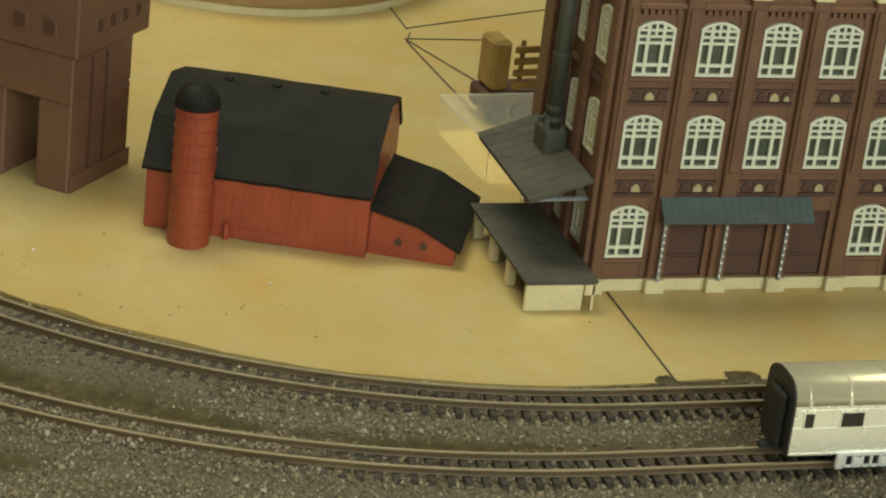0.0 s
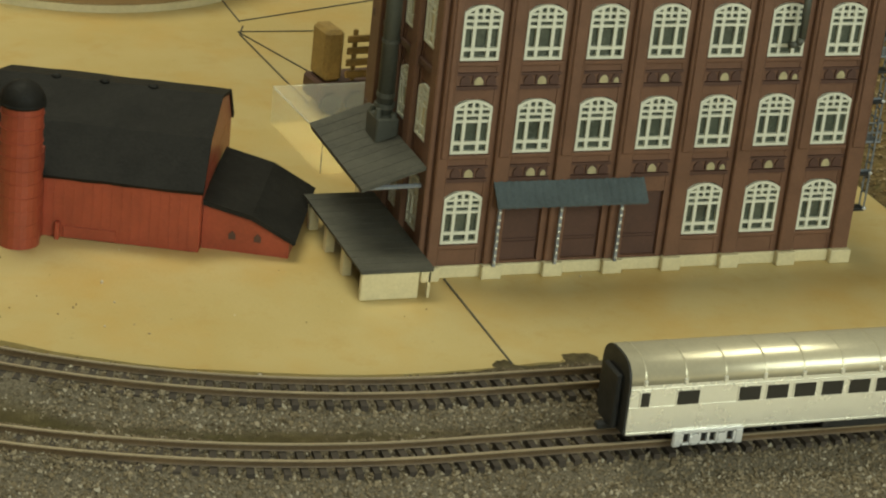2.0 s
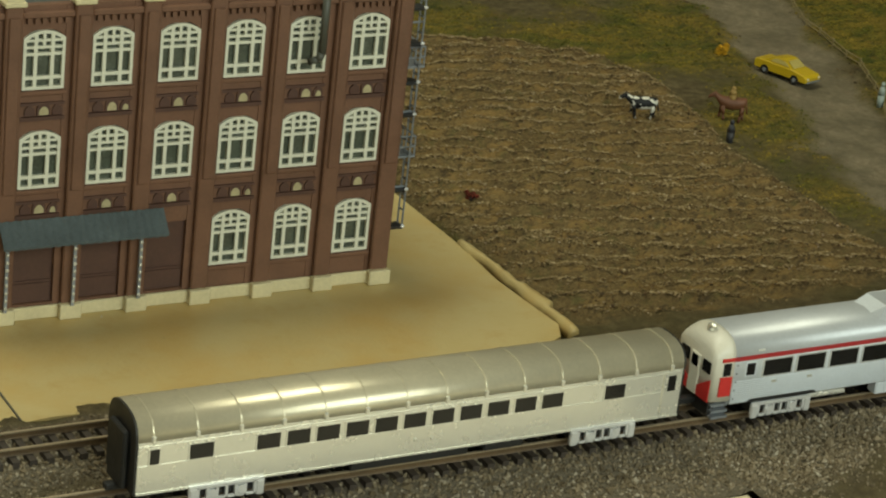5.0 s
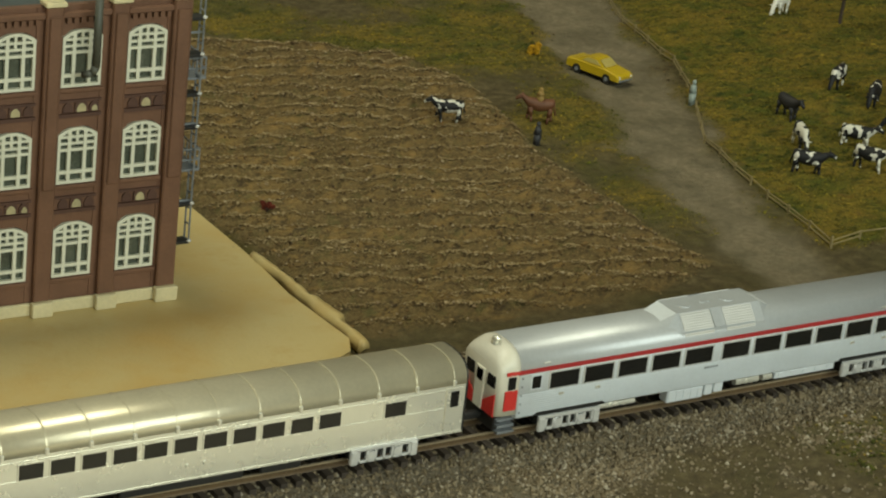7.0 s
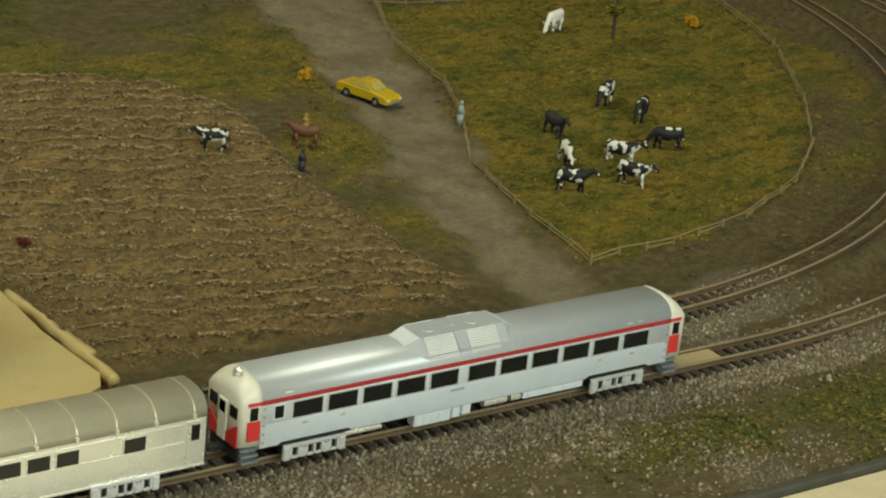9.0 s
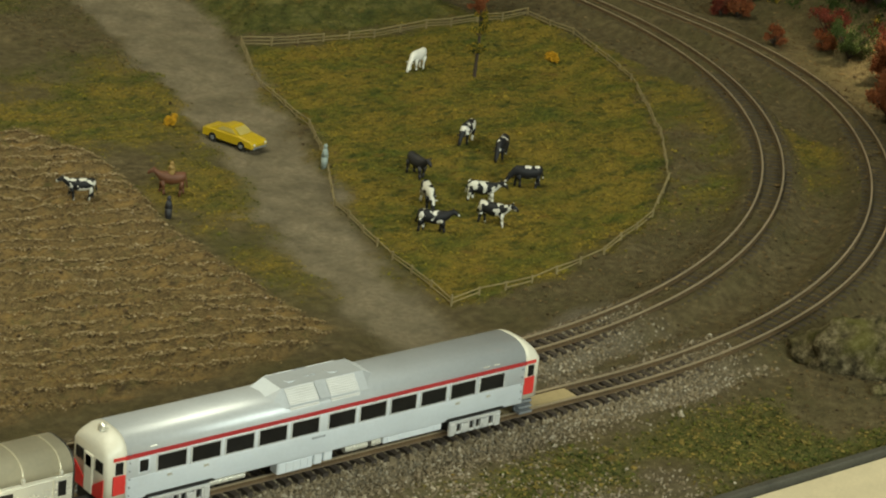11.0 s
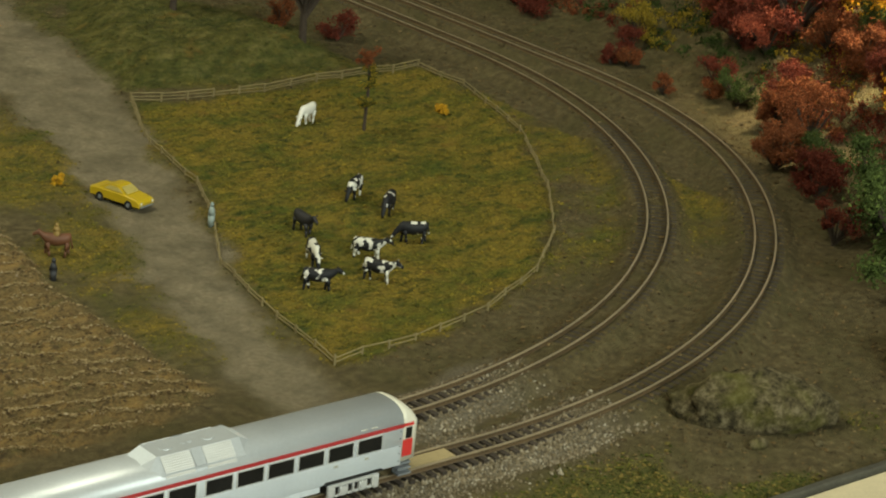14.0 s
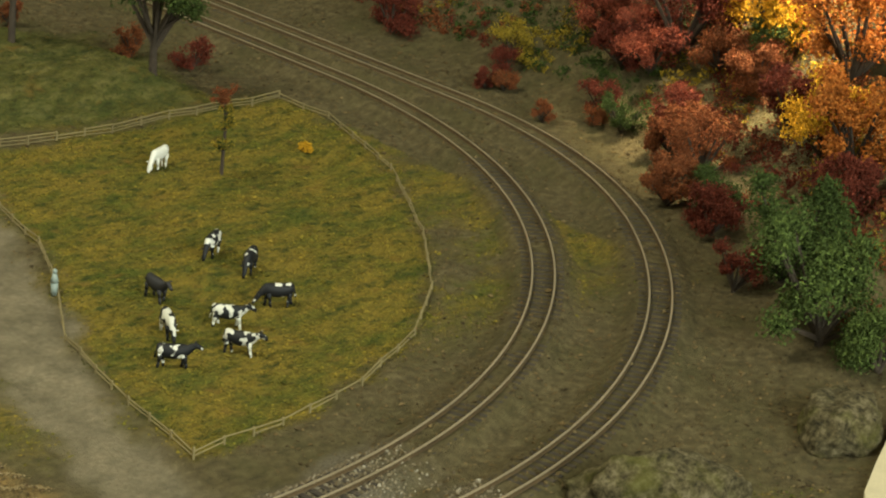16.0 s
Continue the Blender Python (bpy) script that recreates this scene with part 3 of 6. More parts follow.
def factory():
    f = thing("factory_building", Matrix(), "brown plastic brick factory with white arched windows, on the tan board", "building")
    x0, x1, depth, top = -0.0045, 0.1430, 0.067, 0.0960
    # the walls, with an opening for each window
    bm = bmesh.new()
    ends = [x0] + [v for k in range(7) for v in (k * BAY, k * BAY + WIN_W)] + [x1]
    for k in range(0, len(ends), 2):
        box(bm, ends[k], ends[k + 1], 0.0, 0.003, 0.0, top)
    for k in range(7):
        a, b = k * BAY, k * BAY + WIN_W
        levels = [0.0] + [v for z in ROWS_Z for v in (z, z + WIN_H)] + [top]
        if 1 <= k <= 3:
            levels = [0.0, 0.0045, 0.0265, 0.0411, 0.0586, 0.0712, 0.0887, top]
        for j in range(0, len(levels), 2):
            box(bm, a, b, 0.0003, 0.003, levels[j], levels[j + 1])
        for z in ROWS_Z:
            # spandrels over the shallow arches
            if not (1 <= k <= 3 and z < 0.02):
                for s, e in ((a, 1), (b, -1)):
                    prism(bm, [(s, z + WIN_H + 0.0002), (s, z + WIN_H - 0.0024), (s + e * 0.0016, z + WIN_H - 0.0009), (s + e * 0.0038, z + WIN_H + 0.0002)], "y", 0.0004, 0.003)
    part("wall", bm, M_BRICK, f)
    bm = bmesh.new()
    ys = [0.003, 0.0085, 0.0195, 0.026, 0.037, 0.0435, 0.0545, depth]
    for k in range(0, len(ys), 2):
        box(bm, x0, x0 + 0.003, ys[k], ys[k + 1], 0, top)
    for k in range(1, len(ys) - 1, 2):
        lv = [0, 0.0112, 0.0287, 0.0411, 0.0586, 0.0712, 0.0887, top]
        for j in range(0, 8, 2):
            box(bm, x0 + 0.0004, x0 + 0.003, ys[k], ys[k + 1], lv[j], lv[j + 1])
    part("wall", bm, M_BRICK, f)
    part("wall", box(bmesh.new(), x1 - 0.003, x1, 0.003, depth, 0, top), M_BRICK, f)
    part("wall", box(bmesh.new(), x0, x1, depth, depth + 0.003, 0, top), M_BRICK, f)
    part("roof", box(bmesh.new(), x0 + 0.003, x1 - 0.003, 0.003, depth, top - 0.006, top - 0.004), M_SLATE, f, "dark flat roof")
    # black sheets behind the windows: the unlit interior put into colour
    part("backing", box(bmesh.new(), x0 + 0.0035, x1 - 0.0035, 0.0045, 0.0055, 0.001, top - 0.007), M_BLACK, f, "black sheet standing in for the unlit interior")
    part("backing", box(bmesh.new(), x0 + 0.0045, x0 + 0.0055, 0.006, depth - 0.001, 0.001, top - 0.007), M_BLACK, f, "black sheet standing in for the unlit interior")
    # front windows
    frame_bm, pane_bm, bar_bms = window_meshes()
    frame0 = pane0 = None
    for k in range(7):
        for r, z in enumerate(ROWS_Z):
            if r == 0 and 1 <= k <= 3:
                continue
            if frame0 is None:
                w = frame0 = part("window", frame_bm, M_FRAME, f, "white arched window with many small panes")
                pane0 = part("pane", pane_bm, M_PANE, w, "dusty dark pane")
                bars0 = [part("glazing_bar", bm, M_FRAME, w) for bm in bar_bms]
                w.location = (k * BAY, 0, z)
            else:
                w = share(frame0, "window", f, k * BAY, 0, z)
                share(pane0, "pane", w)
                for bar in bars0:
                    share(bar, "glazing_bar", w)
    blind = None
    for yy in (0.0195, 0.037, 0.0545):
        for z in ROWS_Z:
            w = new("window", frame0.data)
            w.parent, w.matrix_local = f, Matrix.Translation((x0, yy, z)) @ pose(0, 0, 0, 0, 0, -90) @ Matrix.Diagonal((0.011 / WIN_W, 1, 1, 1))
            for bar in bars0:
                share(bar, "glazing_bar", w)
            if blind is None:
                b2 = prism(bmesh.new(), arch_outline(WIN_W - 0.0006, WIN_H - 0.0006, 0.0022, 0.0003, 0.0003), "y", 0.0004, 0.0010)
                blind = part("pane", b2, M_CREAM, w, "cream blind")
            else:
                share(blind, "pane", w)
    # pilasters with stepped feet and pale caps
    for k in range(8):
        a = k * BAY - 0.0062 if k else x0
        b = k * BAY - 0.0009 if k < 7 else x1
        if k == 7:
            a = 6 * BAY + WIN_W + 0.001
        bm = box(bmesh.new(), a, b, -0.0022, 0.0, 0.0045, 0.0965, 0.0004)
        box(bm, a + 0.0009, b - 0.0009, -0.0030, -0.0021, 0.0405, 0.0935, 0.0003)
        part("pilaster", bm, M_BRICK, f)
        bm = box(bmesh.new(), a - 0.0006, b + 0.0006, -0.0032, 0.0022, 0.0965, 0.0980, 0.0003)
        prism(bm, [(a - 0.0001, 0.0980), (b + 0.0001, 0.0980), ((a + b) / 2 + 0.0008, 0.1002), ((a + b) / 2 - 0.0008, 0.1002)], "y", -0.0026, 0.0018)
        part("cap", bm, M_CREAM, f, "pale stone cap")
        part("foot", box(bmesh.new(), a - 0.0007, b + 0.0007, -0.0038, -0.0012, 0.0, 0.0047, 0.0003), M_CREAM, f, "pale stone foot")
    bm = box(bmesh.new(), x0, x1, -0.0012, 0.0, 0.0, 0.0040, 0.0003)
    part("plinth", bm, M_CREAM, f, "pale stone plinth")
    part("plinth", box(bmesh.new(), x0 - 0.0012, x0, 0.0, depth, 0.0, 0.0040, 0.0003), M_CREAM, f, "pale stone plinth")
    # bands, sills, corbels and pale tympana between storeys
    for k in range(7):
        a = k * BAY
        for r, z in enumerate(ROWS_Z):
            if r:
                bm = box(bmesh.new(), a - 0.0008, a + WIN_W + 0.0008, -0.0009, 0.0006, z - 0.0016, z - 0.0003, 0.0002)
                part("sill", bm, M_BRICK, f)
                bm = bmesh.new()
                small_arches(bm, a + 0.0003, z - 0.0078)
                box(bm, a - 0.0005, a + WIN_W + 0.0006, -0.0006, 0.0003, z - 0.0047, z - 0.0039)
                box(bm, a - 0.0005, a + WIN_W + 0.0006, -0.0008, 0.0003, z - 0.0092, z - 0.0081)
                part("corbel", bm, M_BRICK_DARK, f)
                c, w, h = ARCHES[1]
                bm = prism(bmesh.new(), arch_outline(w - 0.0012, h - 0.0010, 0.0013, a + c + 0.0009, z - 0.0077, 6), "y", -0.0005, 0.0002)
                part("tympanum", bm, M_TYMPANUM, f, "dull cream infill")
                if (k * 2 + r) % 3 == 0:
                    c, w, h = ARCHES[2]
                    bm = prism(bmesh.new(), arch_outline(w - 0.0014, h - 0.0012, 0.0009, a + c + 0.0010, z - 0.0077, 6), "y", -0.0005, 0.0002)
                    part("tympanum", bm, M_TYMPANUM, f, "dull cream infill")
            elif not 1 <= k <= 3:
                part("sill", box(bmesh.new(), a - 0.0008, a + WIN_W + 0.0008, -0.0009, 0.0006, z - 0.0016, z - 0.0003, 0.0002), M_BRICK, f)
        bm = bmesh.new()
        for j in range(6):
            box(bm, a + 0.0006 + j * 0.0022, a + 0.0018 + j * 0.0022, -0.0012, 0.0002, 0.0910, 0.0926)
        box(bm, a - 0.0009, a + 0.0145, -0.0016, 0.0002, 0.0927, 0.0945, 0.0003)
        part("cornice", bm, M_BRICK, f)
    # side pilasters and bands
    for yy in (0.0, 0.0200, 0.0378, 0.0555):
        part("pilaster", box(bmesh.new(), x0 - 0.0020, x0, yy + 0.0003, yy + 0.0060, 0.0042, 0.0965, 0.0004), M_BRICK, f)
    for z in (0.0325, 0.0635, 0.0925):
        part("band", box(bmesh.new(), x0 - 0.0010, x0, 0.0063, depth, z, z + 0.0025, 0.0003), M_BRICK_DARK, f)
    # recessed loading doors behind the awning
    for k in (1, 2, 3):
        a = k * BAY
        bm = box(bmesh.new(), a - 0.0002, a + WIN_W + 0.0002, 0.0016, 0.0030, 0.0045, 0.0266)
        box(bm, a + 0.0005, a + WIN_W - 0.0005, 0.0011, 0.0017, 0.0110, 0.0116)
        box(bm, a + 0.0005, a + WIN_W - 0.0005, 0.0012, 0.0017, 0.0047, 0.0106)
        part("door", bm, M_BRICK_DARK, f, "dark brown recessed loading door")
    # awning: corrugated slab on three studded posts
    bm = bmesh.new()
    n = 40
    rings = []
    for k in range(n + 1):
        x = 0.0144 + 0.0506 * k / n
        w = 0.00012 * math.cos(k * math.pi)
        rings.append([(x, -0.0032, 0.0328 + w), (x, -0.0088, 0.0268 + w), (x, -0.0088, 0.0260 + w), (x, -0.0032, 0.0320 + w)])
    part("awning", loft(bm, rings), M_SLATE, f, "slate-grey corrugated awning")
    for k in (1, 2, 3):
        x = k * BAY - 0.0035
        post = part("post", box(bmesh.new(), x - 0.0005, x + 0.0005, -0.0046, -0.0036, 0.0047, 0.0312, 0.0001), M_IRON, f, "thin grey awning post")
        bm = bmesh.new()
        for j in range(9):
            ball(bm, (x, -0.0047, 0.0062 + j * 0.0024), 0.00055, 0.0004, 0.0006, 6, 4)
        part("studs", bm, M_CHROME, post, "pale worn studs")
    # hanging pipe at the sixth bay
    bm = rod(bmesh.new(), (0.1110, -0.0062, 0.1010), (0.1110, -0.0062, 0.0790), 0.0012, 0.0012, 10)
    rod(bm, (0.1110, -0.0062, 0.0792), (0.1100, -0.0060, 0.0770), 0.0012, 0.0012, 10)
    rod(bm, (0.1100, -0.0060, 0.0771), (0.1078, -0.0040, 0.0762), 0.0012, 0.0010, 10)
    rod(bm, (0.1110, -0.0062, 0.1005), (0.1110, 0.004, 0.1005), 0.0012, 0.0012, 10)
    part("pipe", bm, M_STACK, f, "dull grey-brown hanging pipe", True)
    # fire escape on the end wall
    esc = part("fire_escape", box(bmesh.new(), x1, x1 + 0.0085, 0.003, 0.020, 0.0395, 0.0402), M_IRON, f, "grey iron fire escape")
    for z in (0.0397, 0.0690):
        if z > 0.05:
            part("landing", box(bmesh.new(), x1, x1 + 0.0085, 0.003, 0.020, z, z + 0.0007), M_IRON, esc)
        for y in np.linspace(0.0032, 0.0198, 7):
            part("baluster", rod(bmesh.new(), (x1 + 0.0082, y, z), (x1 + 0.0082, y, z + 0.0068), 0.00028, 0.00028, 5), M_IRON, esc)
        for h in (0.0034, 0.0068):
            part("railing", rod(bmesh.new(), (x1 + 0.0082, 0.0032, z + h), (x1 + 0.0082, 0.0198, z + h), 0.0003, 0.0003, 5), M_IRON, esc)
            part("railing", rod(bmesh.new(), (x1, 0.0032, z + h), (x1 + 0.0082, 0.0032, z + h), 0.0003, 0.0003, 5), M_IRON, esc)
    bm = bmesh.new()
    for z0, z1 in ((0.016, 0.040), (0.040, 0.069), (0.069, 0.098)):
        for s in (0.002, 0.0050):
            rod(bm, (x1 + 0.0060, s, z0), (x1 + 0.0060, s, z1), 0.00032, 0.00032, 5)
        for z in np.arange(z0 + 0.001, z1, 0.0052):
            rod(bm, (x1 + 0.0060, 0.002, z), (x1 + 0.0060, 0.0050, z), 0.0003, 0.0003, 5)
    for z in (0.030, 0.055, 0.084):
        rod(bm, (x1 - 0.0005, 0.003, z), (x1 + 0.0060, 0.003, z), 0.0004, 0.0004, 5)
    part("ladder", bm, M_IRON, esc)
    for z in (0.0160, 0.0285, 0.0535, 0.0640, 0.0765, 0.0880):
        bm = box(bmesh.new(), x1, x1 + 0.0062, 0.0016, 0.0056, z, z + 0.0011, 0.0002)
        bracket = part("bracket", bm, M_BLACK, esc, "black step bracket")
        part("chip", ball(bmesh.new(), (x1 + 0.0060, 0.0016, z + 0.0010), 0.0008, 0.0006, 0.0006, 8, 5), M_TRUCK, bracket, "bright rounded end")
    # loading dock and canopy on the other end
    bm = box(bmesh.new(), -0.0300, -0.0066, -0.0150, 0.0460, 0.0088, 0.0100, 0.0003)
    dock = part("dock", bm, M_DECK, f, "weathered dark loading dock")
    for k in range(12):
        part("plank", box(bmesh.new(), -0.0302, -0.0066, -0.0149 + k * 0.0051, -0.0101 + k * 0.0051, 0.0098, 0.0102), M_DECK, dock)
    bm = box(bmesh.new(), -0.0296, -0.0110, -0.0146, -0.0130, 0.0, 0.0088, 0.0003)
    box(bm, -0.0105, -0.0070, -0.0146, -0.0130, 0.0050, 0.0088, 0.0003)
    box(bm, -0.0082, -0.0072, -0.0146, -0.0130, 0.0, 0.0088, 0.0002)
    part("dock_front", bm, M_CREAM, f, "cream dock front with a broken corner")
    for y in (0.004, 0.022, 0.040):
        part("dock_post", box(bmesh.new(), -0.0294, -0.0264, y, y + 0.003, 0.0, 0.0088, 0.0002), M_CREAM, f, "cream dock post")
    bm = prism(bmesh.new(), [(-0.0266, 0.0288), (x0 - 0.0021, 0.0356), (x0 - 0.0021, 0.0368), (-0.0266, 0.0300)], "y", 0.0010, 0.0560)
    for k in range(9):
        y = 0.004 + k * 0.006
        prism(bm, [(-0.0267, 0.0299), (x0 - 0.0022, 0.0367), (x0 - 0.0022, 0.0369), (-0.0267, 0.0301)], "y", y, y + 0.0056)
    part("canopy", bm, M_DECK, f, "weathered grey dock canopy")
    for y in (0.0045, 0.0545):
        part("brace", rod(bmesh.new(), (-0.0255, y, 0.0288), (x0 - 0.001, y, 0.0292), 0.0008, 0.0008, 6), M_IRON, f)
    return f


factory()


def smoke_stack():
    base = (-0.0104, 0.0330, 0.0360)
    s = thing("smoke_stack", pose(*base), "dark grey plastic smoke stack with ringed base on the dock canopy", "chimney")
    bm = box(bmesh.new(), -0.0038, 0.0036, -0.0052, 0.0058, -0.0020, 0.0062, 0.0005)
    for x, y, h in ((-0.0030, -0.0030, 0.009), (-0.0026, 0.0034, 0.008), (0.0020, -0.0036, 0.0075)):
        part("duct", rod(bmesh.new(), (x, y, 0.006), (x, y, h), 0.0012, 0.0009, 10), M_STACK, s)
    part("base", bm, M_STACK, s)
    for k in range(3):
        part("ring", rod(bmesh.new(), (0, 0, 0.005 + k * 0.0035), (0, 0, 0.0065 + k * 0.0035), 0.0036 - 0.0003 * k, 0.0036 - 0.0003 * k, 16), M_STACK, s)
    part("pipe", rod(bmesh.new(), (0, 0, 0.003), (0, 0, 0.085), 0.0028, 0.0024, 14), M_STACK, s, "", True)
    for z in (0.03, 0.055, 0.078):
        part("collar", rod(bmesh.new(), (0, 0, z), (0, 0, z + 0.0010), 0.0029, 0.0029, 14), M_STACK, s)


smoke_stack()


# ---------------- the barn ----------------
def barn():
    ang = math.degrees(math.atan2(0.0257 - 0.0524, -0.0695 + 0.1351))
    b = thing("barn", pose(-0.1351, 0.0524, 0, 0, 0, ang), "red toy barn with black gambrel roof and round silo", "barn")
    L, D, E = 0.0708, 0.070, 0.0225
    bm = box(bmesh.new(), 0, L, 0, D, 0, E, 0.0004)
    part("wall", bm, M_BARN, b)
    batten = part("batten", box(bmesh.new(), 0.001, 0.0013, -0.00015, 0.0002, 0.001, E - 0.001), M_BARN, b)
    for k in range(1, 23):
        share(batten, "batten", b, k * 0.003)
    prof = [(0, E), (0.0120, E + 0.0105), (D / 2, E + 0.0165), (D - 0.0120, E + 0.0105), (D, E)]
    for x0 in (0.0, L - 0.0012):
        part("gable", prism(bmesh.new(), prof, "x", x0, x0 + 0.0012), M_BARN, b)
    up = [(-0.0022, E - 0.0014), (0.0112, E + 0.0115), (D / 2, E + 0.0177), (D - 0.0112, E + 0.0115), (D + 0.0022, E - 0.0014)]
    low = [(y * 0.965 + 0.0007, z - 0.0012) for y, z in up]
    bm = bmesh.new()
    n = 12
    rng = random.Random(2)
    rings = [[(-0.0012 + (L + 0.0018) * k / n, y, z + rng.uniform(-0.00022, 0.00022)) for y, z in up + low[::-1]] for k in range(n + 1)]
    loft(bm, rings)
    for k in range(3):
        ball(bm, (0.018 + 0.0155 * k, D / 2, E + 0.0178), 0.0017, 0.0014, 0.0008)
    part("roof", bm, M_ROOF, b, "black painted gambrel roof", False)
    part("door", box(bmesh.new(), 0.026, 0.0275, -0.0022, 0.0002, 0.0, 0.0058, 0.0003), M_BARN, b)
    bm = box(bmesh.new(), 0.0285, 0.0450, -0.0005, 0.0002, 0.0005, 0.0042, 0.0002)
    part("hatch", bm, M_BARN, b)
    # silo against the front wall
    sx, sy, r = 0.0158, -0.0068, 0.0064
    bm = rod(bmesh.new(), (sx, sy, 0), (sx, sy, 0.0462), r * 1.04, r, 22)
    silo = part("silo", bm, M_BARN, b, "red ringed silo", False)
    ring = part("ring", rod(bmesh.new(), (sx, sy, 0.003), (sx, sy, 0.0035), r * 1.06, r * 1.06, 22), M_BARN, silo)
    for k in range(1, 10):
        share(ring, "ring", silo, 0, 0, k * 0.0044)
    bm = bmesh.new()
    ball(bm, (sx, sy, 0.0463), 0.0070, 0.0070, 0.0066, 18, 12)
    bmesh.ops.bisect_plane(bm, geom=bm.verts[:] + bm.edges[:] + bm.faces[:], plane_co=(0, 0, 0.0459), plane_no=(0, 0, -1), clear_outer=True)
    rod(bm, (sx, sy, 0.0453), (sx, sy, 0.0463), 0.0071, 0.0071, 18)
    part("dome", bm, M_ROOF, silo, "black domed cap", True)
    part("skirt", box(bmesh.new(), sx - 0.006, sx + 0.006, -0.004, 0.0, 0, 0.03), M_BARN, b)
    # lean-to shed beyond the gable
    sh = thing("lean_to_shed", pose(-0.0676, 0.0300, 0, 0, 0, -24), "red lean-to shed with a black sloping roof against the barn", "shed")
    w, d = 0.0275, 0.045
    bm = prism(bmesh.new(), [(0, 0), (w, 0), (w, 0.0066), (0.004, 0.0150), (0, 0.0150)], "y", 0, d)
    part("wall", bm, M_BARN, sh)
    bm = bmesh.new()
    rings = [[(-0.0006, y, 0.0168), (0.0155, y, 0.0128 + 0.0006), (w + 0.0022, y, 0.0062), (w + 0.0018, y, 0.0050), (0.0155, y, 0.0118), (-0.0006, y, 0.0152)] for y in np.linspace(-0.0016, d + 0.0012, 5)]
    part("roof", loft(bm, rings), M_ROOF, sh, "black sloping shed roof")
    for x in (0.0095, 0.0175):
        bm = prism(bmesh.new(), [(x - 0.0011, 0.0042), (x + 0.0011, 0.0042), (x + 0.0011, 0.0058), (x, 0.0070), (x - 0.0011, 0.0058)], "y", -0.0003, 0.0004)
        part("window", bm, M_BRICK_DARK, sh, "small dark window")


barn()


# ---------------- the brown tower ----------------
def tower():
    ang = math.degrees(math.atan2(0.1044 - 0.0778, -0.1326 + 0.1557))
    t = thing("tower_house", pose(-0.1557, 0.0778, 0, 0, 0, ang), "brown plastic tower on piers with an overhanging upper storey", "tower")
    L, W = 0.0353, 0.052
    for y0 in (0.0, 0.0250, 0.044):
        part("pier", box(bmesh.new(), 0, L, y0, y0 + (0.0125 if y0 < 0.01 else 0.008), 0, 0.030, 0.0006), M_TOWER, t)
    bm = box(bmesh.new(), 0, L, 0, W, 0.030, 0.0465, 0.0005)
    part("wall", bm, M_TOWER, t)
    part("upper_storey", box(bmesh.new(), -0.0015, L + 0.0065, -0.0020, W + 0.002, 0.0465, 0.082, 0.0006), M_TOWER, t)
    part("roof", prism(bmesh.new(), [(-0.004, 0.082), (L + 0.009, 0.082), (L / 2, 0.098)], "y", -0.004, W + 0.004), M_ROOF, t, "dark pitched roof")
    for x in (0.0105, 0.0190):
        part("batten", box(bmesh.new(), x, x + 0.0007, -0.0006, 0.0004, 0.004, 0.0445), M_BRICK_DARK, t)
    part("foot", box(bmesh.new(), 0.001, L + 0.0008, -0.0007, 0.0, 0.0, 0.006, 0.0002), M_TOWER, t)
    for k in range(4):
        x = 0.0085 + 0.0075 * k
        w = part("window", box(bmesh.new(), x - 0.0004, x + 0.0039, -0.0026, -0.0018, 0.0526, 0.0584, 0.0002), M_TOWER, t)
        part("pane", box(bmesh.new(), x + 0.0004, x + 0.0031, -0.0029, -0.0024, 0.0534, 0.0576), M_BRICK_DARK, w, "dark pane")
    for k in range(4):
        y = 0.006 + 0.011 * k
        w = part("window", box(bmesh.new(), -0.0021, -0.0013, y - 0.0004, y + 0.0044, 0.0526, 0.0584, 0.0002), M_TOWER, t)
        part("pane", box(bmesh.new(), -0.0024, -0.0019, y + 0.0004, y + 0.0036, 0.0534, 0.0576), M_BRICK_DARK, w, "dark pane")


tower()


